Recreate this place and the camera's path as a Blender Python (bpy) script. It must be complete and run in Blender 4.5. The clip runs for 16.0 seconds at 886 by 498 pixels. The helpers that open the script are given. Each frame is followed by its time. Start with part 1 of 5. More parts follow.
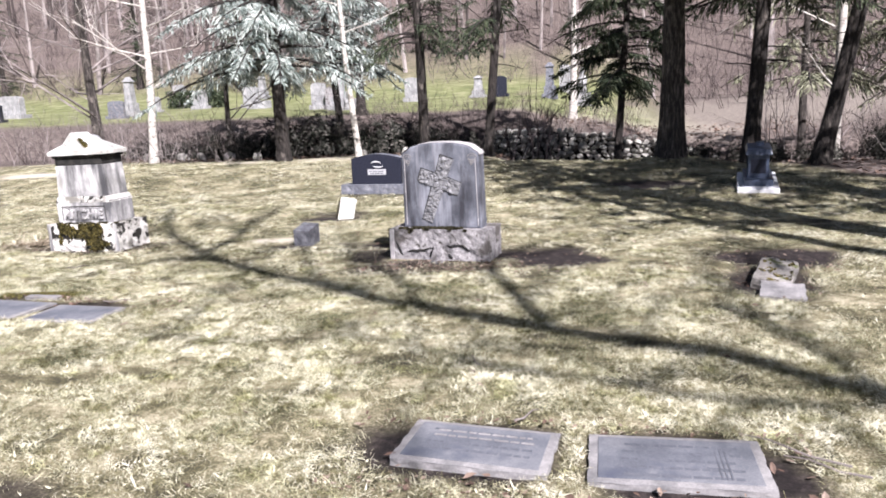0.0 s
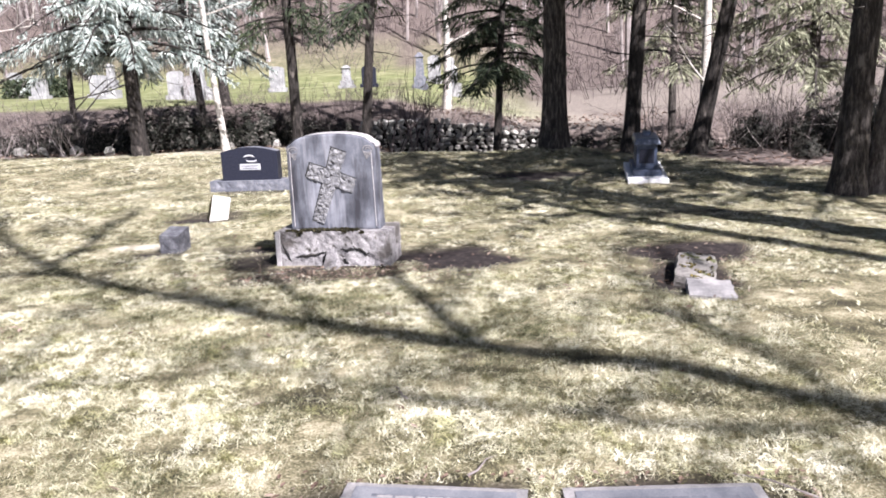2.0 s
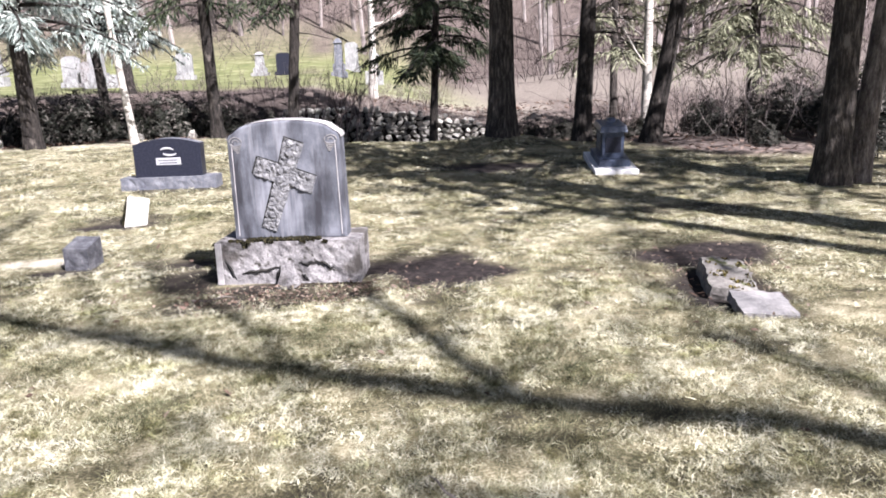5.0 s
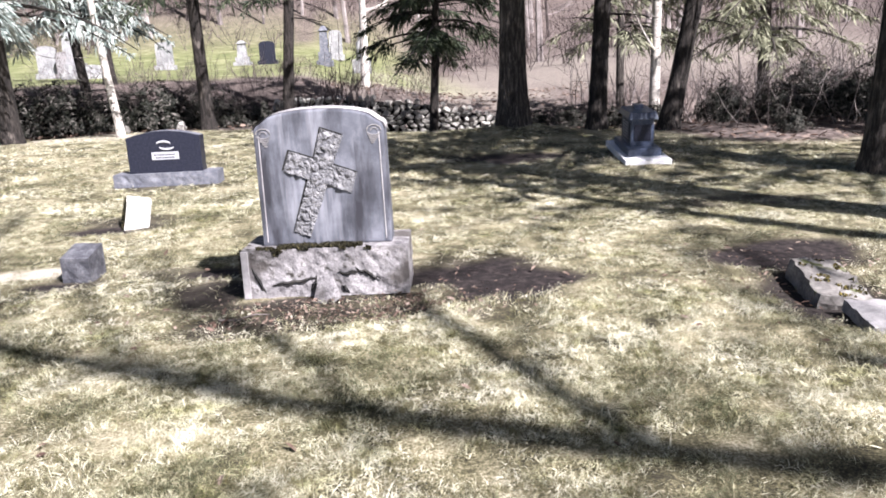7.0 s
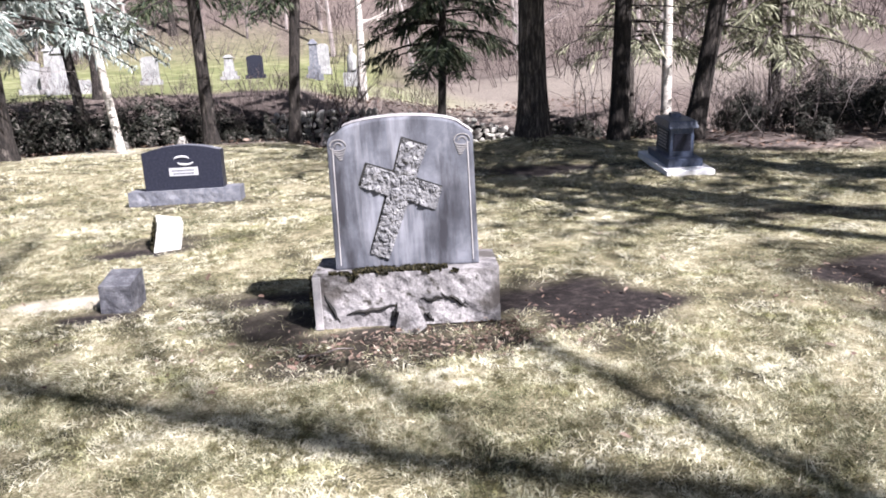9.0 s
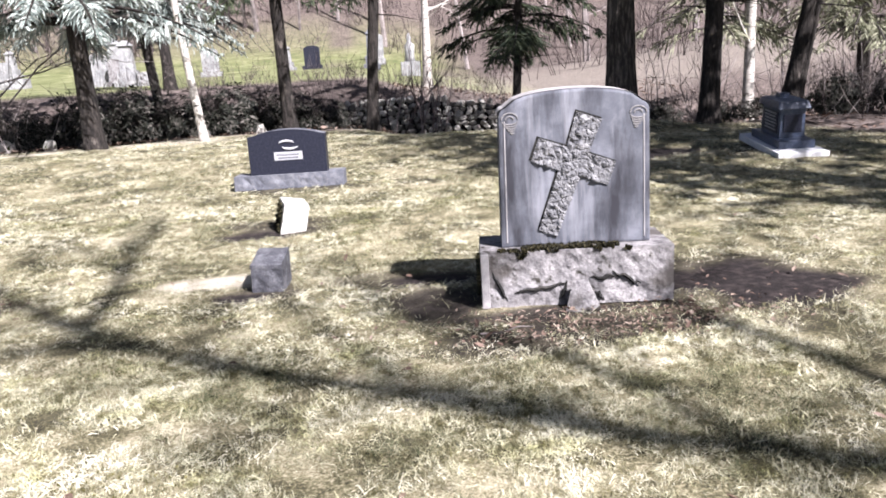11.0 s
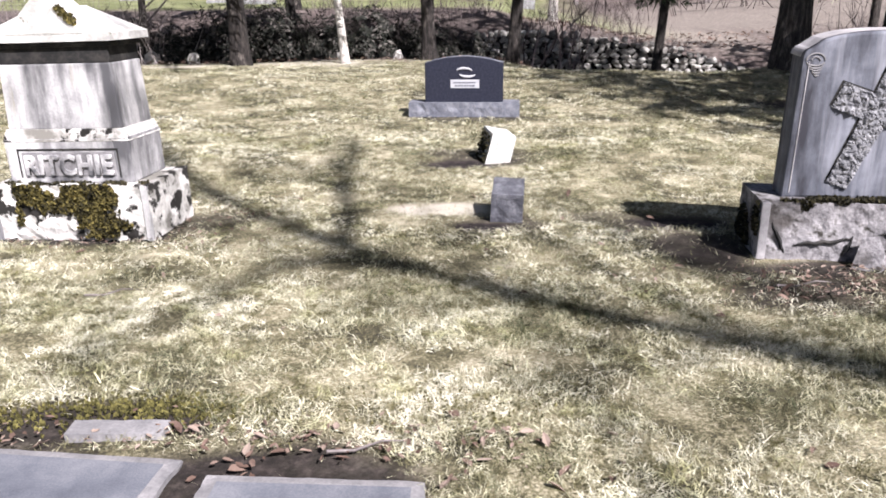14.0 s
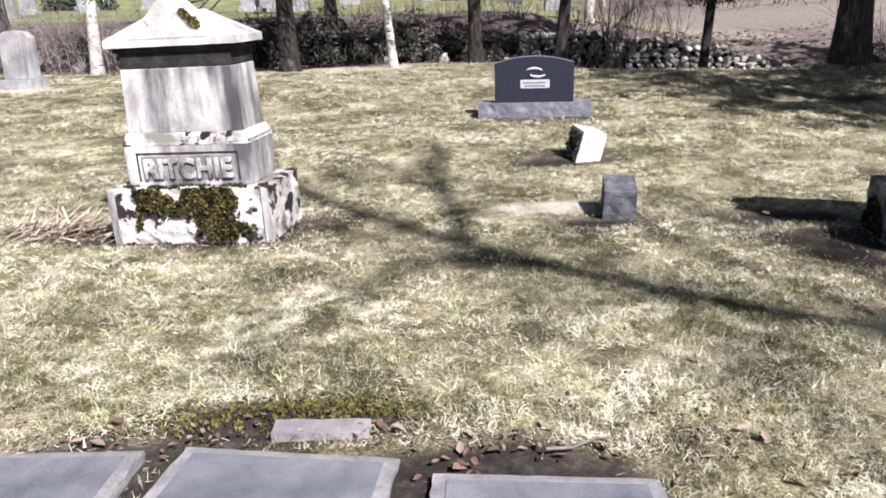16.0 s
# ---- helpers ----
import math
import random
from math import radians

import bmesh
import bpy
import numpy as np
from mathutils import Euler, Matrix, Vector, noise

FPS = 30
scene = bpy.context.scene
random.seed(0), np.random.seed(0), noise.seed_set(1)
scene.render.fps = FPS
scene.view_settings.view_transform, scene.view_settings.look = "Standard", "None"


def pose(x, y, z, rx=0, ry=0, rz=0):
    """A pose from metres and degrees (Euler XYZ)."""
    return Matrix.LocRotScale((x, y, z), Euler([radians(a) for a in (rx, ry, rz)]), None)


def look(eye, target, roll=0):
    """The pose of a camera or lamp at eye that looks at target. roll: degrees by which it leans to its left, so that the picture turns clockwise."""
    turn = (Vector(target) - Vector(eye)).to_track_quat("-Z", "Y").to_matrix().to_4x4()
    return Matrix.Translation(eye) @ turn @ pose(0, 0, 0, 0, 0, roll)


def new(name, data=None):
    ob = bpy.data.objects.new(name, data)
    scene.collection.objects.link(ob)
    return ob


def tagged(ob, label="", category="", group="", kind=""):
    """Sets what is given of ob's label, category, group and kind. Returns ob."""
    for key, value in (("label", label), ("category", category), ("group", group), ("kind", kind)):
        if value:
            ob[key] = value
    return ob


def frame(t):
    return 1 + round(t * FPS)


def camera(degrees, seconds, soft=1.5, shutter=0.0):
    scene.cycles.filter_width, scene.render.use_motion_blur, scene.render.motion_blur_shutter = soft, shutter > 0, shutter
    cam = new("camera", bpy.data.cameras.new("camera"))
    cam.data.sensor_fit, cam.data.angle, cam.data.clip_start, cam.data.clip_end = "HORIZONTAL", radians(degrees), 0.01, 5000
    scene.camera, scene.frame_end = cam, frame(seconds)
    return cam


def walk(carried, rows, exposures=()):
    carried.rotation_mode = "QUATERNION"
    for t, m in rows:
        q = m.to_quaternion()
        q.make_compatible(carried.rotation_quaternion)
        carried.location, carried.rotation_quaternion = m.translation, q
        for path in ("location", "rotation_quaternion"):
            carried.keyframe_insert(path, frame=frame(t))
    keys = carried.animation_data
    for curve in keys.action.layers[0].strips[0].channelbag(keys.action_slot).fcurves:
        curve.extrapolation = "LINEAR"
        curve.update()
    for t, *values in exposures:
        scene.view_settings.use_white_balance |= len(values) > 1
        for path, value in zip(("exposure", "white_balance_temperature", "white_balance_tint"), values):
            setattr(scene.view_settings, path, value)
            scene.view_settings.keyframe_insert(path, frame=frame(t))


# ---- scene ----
cam = camera(61.0, 16.0, 1.8)
PATH = [
    (0, (1.107, -0.504, 1.592), (0.701, 1.418, 1.215), -2.3),
    (0.5, (0.98, -0.335, 1.586), (0.7, 1.608, 1.206), -2.6),
    (1, (0.896, -0.176, 1.576), (0.735, 1.78, 1.193), -3.5),
    (1.5, (0.816, 0.038, 1.568), (0.704, 1.996, 1.18), -3.2),
    (2, (0.715, 0.225, 1.553), (0.653, 2.181, 1.142), -2.1),
    (2.3, (0.663, 0.353, 1.55), (0.639, 2.308, 1.127), -2.0),
    (2.5, (0.63, 0.428, 1.551), (0.642, 2.384, 1.135), -2.2),
    (3, (0.555, 0.612, 1.545), (0.603, 2.563, 1.108), -2.8),
    (3.5, (0.454, 0.802, 1.543), (0.501, 2.754, 1.109), -3.2),
    (4, (0.354, 1.039, 1.507), (0.425, 2.99, 1.075), -2.6),
    (6.3, (-0.104, 1.928, 1.447), (0.14, 3.857, 0.976), -2.5),
    (6.5, (-0.159, 2.02, 1.437), (0.082, 3.948, 0.964), -2.6),
    (7, (-0.275, 2.194, 1.44), (-0.061, 4.126, 0.967), -2.5),
    (7.5, (-0.425, 2.405, 1.446), (-0.229, 4.34, 0.978), -2.1),
    (8, (-0.573, 2.569, 1.44), (-0.323, 4.501, 0.991), -2.6),
    (8.2, (-0.627, 2.634, 1.438), (-0.351, 4.562, 0.983), -3.0),
    (10.3, (-1.364, 2.876, 1.337), (-1.177, 4.825, 0.928), -2.4),
    (10.5, (-1.434, 2.911, 1.334), (-1.271, 4.86, 0.913), -2.5),
    (11, (-1.608, 2.953, 1.341), (-1.449, 4.894, 0.884), -3.6),
    (11.5, (-1.81, 2.962, 1.353), (-1.66, 4.895, 0.862), -3.9),
    (12, (-2.03, 2.924, 1.369), (-1.902, 4.855, 0.863), -4.0),
    (12.5, (-2.2, 2.979, 1.356), (-2.088, 4.894, 0.791), -4.5),
    (13, (-2.375, 3.029, 1.353), (-2.298, 4.929, 0.732), -5.2),
    (13.5, (-2.536, 3.056, 1.338), (-2.519, 4.962, 0.733), -4.0),
    (14, (-2.713, 3.09, 1.337), (-2.75, 4.994, 0.726), -0.5),
    (14.5, (-2.858, 3.108, 1.326), (-2.901, 5.012, 0.715), 0.3),
    (15, (-2.995, 3.169, 1.309), (-3.063, 5.073, 0.701), -1.2),
    (15.5, (-3.138, 3.191, 1.299), (-3.221, 5.097, 0.701), -2.2),
    (16, (-3.322, 3.102, 1.303), (-3.409, 5.008, 0.705), -1.7),
]
walk(cam, [(t, look(eye, target, roll)) for t, eye, target, roll in PATH], [(0.0, 1.22), (2.0, 1.44), (3.5, 1.48), (7.0, 1.5), (11.5, 1.42), (13.0, 1.3), (16.0, 1.06)])

# ---- light ----
SUN = Vector((0.60, -0.86, 1.0))          # towards the sun, per metre of height
world = bpy.data.worlds.new("sky")
scene.world = world
world.use_nodes = True
_n = world.node_tree.nodes
_sky = _n.new("ShaderNodeTexSky")
_sky.sky_type = "NISHITA"
_sky.sun_disc = False
_sky.air_density, _sky.dust_density, _sky.ozone_density = 0.36, 1.0, 0.0
_sky.sun_elevation = math.atan2(1.0, math.hypot(SUN.x, SUN.y))
_sky.sun_rotation = math.atan2(SUN.x, SUN.y)
world.node_tree.links.new(_sky.outputs[0], _n["Background"].inputs[0])
_n["Background"].inputs[1].default_value = 0.05
sun = new("sun", bpy.data.lights.new("sun", "SUN"))
sun.data.energy, sun.data.angle, sun.data.color = 5.0, radians(0.55), (0.985, 0.935, 0.985)
sun.matrix_world = look(SUN * 20, (0, 0, 0))


# ---- small helpers ----
def ease(v, a, b):
    s = np.clip((v - a) / (b - a), 0, 1)
    return s * s * (3 - 2 * s)


class Soup:
    """Vertices and faces that gather into one mesh."""

    def __init__(self):
        self.v, self.f = [], []

    def add(self, verts, faces):
        k = len(self.v)
        self.v.extend(verts)
        self.f.extend([tuple(i + k for i in f) for f in faces])

    def tube(self, points, radii, sides=6, cap=True):
        pts = [Vector(p) for p in points]
        rings = []
        for i, p in enumerate(pts):
            d = (pts[min(i + 1, len(pts) - 1)] - pts[max(i - 1, 0)]).normalized()
            a = d.cross(Vector((0.31, 0.95, 0.1)))
            if a.length < 0.05:
                a = d.cross(Vector((1, 0, 0)))
            a.normalize()
            b = d.cross(a)
            rings.append([tuple(p + (a * math.cos(u) + b * math.sin(u)) * radii[i]) for u in (2 * math.pi * s / sides for s in range(sides))])
        verts = [v for r in rings for v in r]
        faces = []
        for i in range(len(pts) - 1):
            for s in range(sides):
                q = (s + 1) % sides
                faces.append((i * sides + s, i * sides + q, (i + 1) * sides + q, (i + 1) * sides + s))
        if cap:
            faces.append(tuple(range(sides))[::-1])
            faces.append(tuple(range((len(pts) - 1) * sides, len(pts) * sides)))
        self.add(verts, faces)

    def mesh(self, name, material, smooth=False):
        me = bpy.data.meshes.new(name)
        me.from_pydata(self.v, [], self.f)
        if smooth:
            me.polygons.foreach_set("use_smooth", [True] * len(me.polygons))
        me.materials.append(material)
        return me


def mesh_of(name, bm, material, smooth=False):
    me = bpy.data.meshes.new(name)
    bm.normal_update()
    bm.to_mesh(me)
    bm.free()
    me.materials.append(material)
    if smooth:
        me.polygons.foreach_set("use_smooth", [True] * len(me.polygons))
    return me


def part(name, bm, material, parent, label="", smooth=False, kind=""):
    """One bmesh, Soup or mesh as one object under a thing or a part."""
    if isinstance(bm, Soup):
        bm = bm.mesh(name, material, smooth)
    elif isinstance(bm, bmesh.types.BMesh):
        bm = mesh_of(name, bm, material, smooth)
    ob = new(name, bm)
    ob.parent = parent
    if name in ("lettering", "moss", "leaves", "crown", "foliage", "stem_tangle", "upper_limbs", "crack"):
        kind = "stuff"
    return tagged(ob, label, kind=kind)


def thing(name, label, category, m=None, group="", kind=""):
    ob = new(name)
    ob.empty_display_size = 0.1
    if m is not None:
        ob.matrix_world = m
    return tagged(ob, label, category, group, kind)


# ---- materials ----
def material(name, colors, scale=6.0, rough=0.85, bump=0.4, fine=60.0, dist=0.01, spread=(0.3, 0.7), rand=0.0, island=0.0, spec=0.3, stretch=(1, 1, 1)):
    """A surface of two to four colours mixed by noise at two sizes, with relief."""
    m = bpy.data.materials.new(name)
    m.use_nodes = True
    t = m.node_tree
    N, L = t.nodes, t.links
    b = N["Principled BSDF"]
    b.inputs["Roughness"].default_value = rough
    b.inputs["Specular IOR Level"].default_value = spec
    co = N.new("ShaderNodeTexCoord")
    mp = N.new("ShaderNodeMapping")
    mp.inputs["Scale"].default_value = stretch
    L.new(co.outputs["Object"], mp.inputs[0])
    n1, n2 = N.new("ShaderNodeTexNoise"), N.new("ShaderNodeTexNoise")
    n1.inputs["Scale"].default_value, n1.inputs["Detail"].default_value, n1.inputs["Roughness"].default_value = scale, 6, 0.65
    n2.inputs["Scale"].default_value, n2.inputs["Detail"].default_value = fine, 4
    for n in (n1, n2):
        L.new(mp.outputs[0], n.inputs["Vector"])
    mix = N.new("ShaderNodeMath")
    mix.operation = "MULTIPLY_ADD"
    mix.inputs[1].default_value = 0.35
    L.new(n2.outputs["Fac"], mix.inputs[0])
    sub = N.new("ShaderNodeMath")
    sub.operation = "MULTIPLY_ADD"
    sub.inputs[1].default_value, sub.inputs[2].default_value = 1.0, -0.17
    L.new(n1.outputs["Fac"], sub.inputs[0])
    L.new(sub.outputs[0], mix.inputs[2])
    fac = mix.outputs[0]
    for amount, node, out in ((rand, "ShaderNodeObjectInfo", "Random"), (island, "ShaderNodeNewGeometry", "Random Per Island")):
        if amount:
            r = N.new(node)
            a = N.new("ShaderNodeMath")
            a.operation = "MULTIPLY_ADD"
            a.inputs[1].default_value = amount
            L.new(r.outputs[out], a.inputs[0])
            c = N.new("ShaderNodeMath")
            c.operation = "ADD"
            c.inputs[1].default_value = -amount / 2
            L.new(fac, c.inputs[0])
            L.new(c.outputs[0], a.inputs[2])
            fac = a.outputs[0]
    ramp = N.new("ShaderNodeValToRGB")
    el = ramp.color_ramp.elements
    k = len(colors)
    while len(el) < k:
        el.new(0.5)
    for i, c in enumerate(colors):
        el[i].position = spread[0] + (spread[1] - spread[0]) * i / (k - 1)
        el[i].color = (*c, 1)
    L.new(fac, ramp.inputs[0])
    L.new(ramp.outputs[0], b.inputs["Base Color"])
    if bump:
        bp = N.new("ShaderNodeBump")
        bp.inputs["Strength"].default_value, bp.inputs["Distance"].default_value = bump, dist
        L.new(fac, bp.inputs["Height"])
        L.new(bp.outputs[0], b.inputs["Normal"])
    return m


def overlay(m, color, scale, lo, hi, stretch=(1, 1, 1), detail=5, rough=None, offset=(0, 0, 0)):
    """Stains or growth of one colour over a material, where a noise passes lo."""
    t = m.node_tree
    N, L = t.nodes, t.links
    b = N["Principled BSDF"]
    old = b.inputs["Base Color"].links[0].from_socket
    co, mp, n = N.new("ShaderNodeTexCoord"), N.new("ShaderNodeMapping"), N.new("ShaderNodeTexNoise")
    mp.inputs["Scale"].default_value = stretch
    mp.inputs["Location"].default_value = offset
    n.inputs["Scale"].default_value, n.inputs["Detail"].default_value, n.inputs["Roughness"].default_value = scale, detail, 0.6
    L.new(co.outputs["Object"], mp.inputs[0])
    L.new(mp.outputs[0], n.inputs["Vector"])
    r = N.new("ShaderNodeMapRange")
    r.inputs["From Min"].default_value, r.inputs["From Max"].default_value = lo, hi
    L.new(n.outputs["Fac"], r.inputs["Value"])
    x = N.new("ShaderNodeMix")
    x.data_type = "RGBA"
    L.new(r.outputs[0], x.inputs[0])
    L.new(old, x.inputs[6])
    x.inputs[7].default_value = (*color, 1)
    L.new(x.outputs[2], b.inputs["Base Color"])
    return m


granite_grey = material("grey_granite", [(0.075, 0.08, 0.098), (0.14, 0.147, 0.175), (0.235, 0.243, 0.28)], 5, 0.8, 0.25, 260, 0.002)
overlay(granite_grey, (0.045, 0.045, 0.055), 2.6, 0.46, 0.66, (2.8, 2.8, 0.55))
overlay(granite_grey, (0.36, 0.365, 0.405), 3.2, 0.52, 0.80, (3.2, 3.2, 0.35), offset=(3, 1, 7))
dark_granite = material("dark_grey_granite", [(0.035, 0.035, 0.042), (0.085, 0.086, 0.10), (0.2, 0.2, 0.22)], 9, 0.85, 0.4, 120, 0.004)
granite_edge = material("pale_granite_edge", [(0.26, 0.25, 0.255), (0.42, 0.40, 0.405), (0.56, 0.54, 0.54)], 6, 0.85, 0.3, 200, 0.003)
relief_grey = material("carved_granite", [(0.07, 0.07, 0.08), (0.19, 0.19, 0.20), (0.34, 0.335, 0.345)], 22, 0.9, 0.5, 160, 0.004)
rock_base = material("rough_granite", [(0.07, 0.065, 0.07), (0.19, 0.18, 0.185), (0.33, 0.315, 0.32), (0.47, 0.45, 0.445)], 9, 0.9, 0.7, 70, 0.012, (0.28, 0.72))
overlay(rock_base, (0.05, 0.045, 0.04), 9, 0.57, 0.65)
overlay(rock_base, (0.1, 0.09, 0.085), 3.2, 0.5, 0.62, offset=(3, 1, 5))
marble = material("weathered_marble", [(0.34, 0.33, 0.33), (0.55, 0.54, 0.54), (0.72, 0.70, 0.69)], 3.5, 0.7, 0.25, 80, 0.004, (0.3, 0.65))
overlay(marble, (0.095, 0.094, 0.10), 2.4, 0.38, 0.60, (1.9, 1.9, 0.42), offset=(5, 2, 0))
overlay(marble, (0.3, 0.27, 0.2), 3.5, 0.62, 0.78, (3.0, 3.0, 0.5), offset=(1, 8, 0))
marble_lichen = material("lichen_marble", [(0.4, 0.39, 0.37), (0.62, 0.6, 0.57), (0.76, 0.74, 0.7)], 5, 0.85, 0.4, 60, 0.006, (0.3, 0.65))
overlay(marble_lichen, (0.2, 0.19, 0.17), 4, 0.48, 0.62, detail=6, offset=(2, 0, 1))
overlay(marble_lichen, (0.022, 0.02, 0.018), 7, 0.525, 0.56, (1, 1, 1), 9)
marble_cap = material("bleached_marble", [(0.36, 0.35, 0.33), (0.56, 0.55, 0.52), (0.74, 0.72, 0.69)], 6, 0.85, 0.5, 50, 0.008)
overlay(marble_cap, (0.09, 0.085, 0.05), 5, 0.62, 0.68, detail=8)
# near-black: shade under the cap and in recesses, put into the colour
shaded_band = material("shade_dark_marble", [(0.008, 0.008, 0.009), (0.02, 0.0195, 0.019), (0.055, 0.05, 0.046)], 6, 0.85, 0.3, 50, 0.005)
slate = material("polished_blue_black_granite", [(0.009, 0.010, 0.019), (0.017, 0.019, 0.032), (0.032, 0.034, 0.052)], 40, 0.4, 0.05, 300, 0.001, spec=0.35)
slate_base = material("steel_grey_granite", [(0.08, 0.084, 0.105), (0.14, 0.145, 0.17), (0.24, 0.245, 0.27)], 9, 0.85, 0.5, 120, 0.008)
blue_granite = material("blue_grey_granite", [(0.03, 0.042, 0.075), (0.06, 0.078, 0.125), (0.11, 0.13, 0.185)], 22, 0.4, 0.1, 260, 0.001, spec=0.5)
concrete = material("pale_concrete", [(0.6, 0.6, 0.62), (0.72, 0.72, 0.74), (0.8, 0.8, 0.81)], 6, 0.9, 0.3, 90, 0.003)
plate = material("weathered_flat_marker_stone", [(0.085, 0.09, 0.11), (0.14, 0.147, 0.17), (0.22, 0.222, 0.24)], 3.5, 0.75, 0.25, 160, 0.002)
overlay(plate, (0.08, 0.088, 0.12), 3, 0.5, 0.66, offset=(4, 4, 0))
plate_rim = material("flat_marker_edge", [(0.15, 0.147, 0.152), (0.23, 0.222, 0.226), (0.34, 0.325, 0.325)], 8, 0.9, 0.4, 100, 0.004)
letter_pale = material("pale_cut_lettering", [(0.36, 0.36, 0.38), (0.5, 0.5, 0.52)], 20, 0.8, 0.2, 100, 0.002)
letter_dim = material("worn_lettering", [(0.09, 0.095, 0.115), (0.15, 0.155, 0.18)], 20, 0.85, 0.2, 100, 0.002)
field_stone = material("field_stone", [(0.07, 0.063, 0.058), (0.16, 0.15, 0.14), (0.26, 0.245, 0.23), (0.38, 0.36, 0.33)], 5, 0.9, 0.8, 45, 0.015, (0.25, 0.75))
overlay(field_stone, (0.1, 0.11, 0.04), 6, 0.58, 0.66)
white_stone = material("white_marble_marker", [(0.19, 0.19, 0.20), (0.29, 0.29, 0.295), (0.42, 0.415, 0.41)], 4, 0.8, 0.3, 60, 0.004)
overlay(white_stone, (0.13, 0.13, 0.14), 3, 0.52, 0.72, (3, 3, 0.5))
wall_rock = material("dry_wall_rock", [(0.10, 0.095, 0.09), (0.25, 0.24, 0.22), (0.42, 0.40, 0.37), (0.55, 0.53, 0.49)], 4, 0.95, 0.7, 40, 0.015, (0.2, 0.8), rand=0.45)
overlay(wall_rock, (0.05, 0.06, 0.025), 3, 0.58, 0.64)
bark_dark = material("dark_conifer_bark", [(0.010, 0.009, 0.009), (0.028, 0.024, 0.022), (0.075, 0.064, 0.057)], 9, 0.95, 1.0, 40, 0.06, stretch=(2.2, 2.2, 0.5))
bark_grey = material("grey_brown_bark", [(0.014, 0.012, 0.012), (0.05, 0.043, 0.039), (0.16, 0.14, 0.125)], 9, 0.95, 1.0, 40, 0.06, stretch=(2.4, 2.4, 0.45))
bark_pale = material("pinkish_grey_bark", [(0.03, 0.026, 0.025), (0.15, 0.13, 0.12), (0.33, 0.29, 0.27)], 8, 0.95, 1.0, 40, 0.05, stretch=(2.2, 2.2, 0.5))
bark_birch = material("pale_birch_bark", [(0.25, 0.22, 0.2), (0.5, 0.47, 0.43), (0.66, 0.63, 0.58)], 5, 0.85, 0.3, 50, 0.006, stretch=(1, 1, 2.5))
overlay(bark_birch, (0.06, 0.05, 0.045), 7, 0.60, 0.66, (1, 1, 3))
overlay(bark_dark, (0.15, 0.13, 0.115), 4, 0.60, 0.68, (1.5, 1.5, 0.6), offset=(1, 4, 2))
overlay(bark_grey, (0.20, 0.175, 0.155), 4, 0.58, 0.68, (1.5, 1.5, 0.6), offset=(1, 4, 2))
needle_dark = material("dark_spruce_needles", [(0.018, 0.028, 0.016), (0.04, 0.055, 0.03), (0.075, 0.09, 0.05)], 3, 0.7, 0, 30, 0.01, island=0.5)
needle_blue = material("blue_spruce_needles", [(0.10, 0.13, 0.12), (0.30, 0.35, 0.325), (0.56, 0.6, 0.565)], 2, 0.7, 0, 30, 0.01, island=0.4)
needle_lime = material("yellow_green_needles", [(0.13, 0.14, 0.085), (0.23, 0.235, 0.155), (0.36, 0.36, 0.26)], 2, 0.7, 0, 30, 0.01, island=0.5)
twig = material("bare_twigs", [(0.06, 0.048, 0.046), (0.155, 0.134, 0.128), (0.33, 0.29, 0.28)], 1.2, 0.9, 0, 30, 0.01, island=0.6)
twig_pink = material("reddish_bare_twigs", [(0.045, 0.034, 0.034), (0.115, 0.09, 0.088), (0.25, 0.205, 0.198)], 1.2, 0.9, 0, 30, 0.01, island=0.6)
leaf_rhodo = material("leathery_evergreen_leaf", [(0.005, 0.006, 0.004), (0.012, 0.014, 0.009), (0.026, 0.025, 0.02), (0.11, 0.10, 0.09)], 2, 0.6, 0, 30, 0.01, (0.1, 0.97), island=0.9, spec=0.2)
moss = material("green_brown_moss", [(0.018, 0.016, 0.009), (0.07, 0.06, 0.02), (0.19, 0.155, 0.05)], 11, 0.95, 0.6, 120, 0.006, island=0.5)
moss_dark = material("blackened_moss", [(0.012, 0.012, 0.008), (0.03, 0.028, 0.016), (0.07, 0.06, 0.03)], 18, 0.95, 0.6, 120, 0.006, island=0.5)
dead_leaf = material("dry_fallen_leaf", [(0.09, 0.055, 0.042), (0.17, 0.115, 0.092), (0.29, 0.225, 0.185)], 2, 0.85, 0.2, 60, 0.003, (0.1, 0.9), island=0.9)


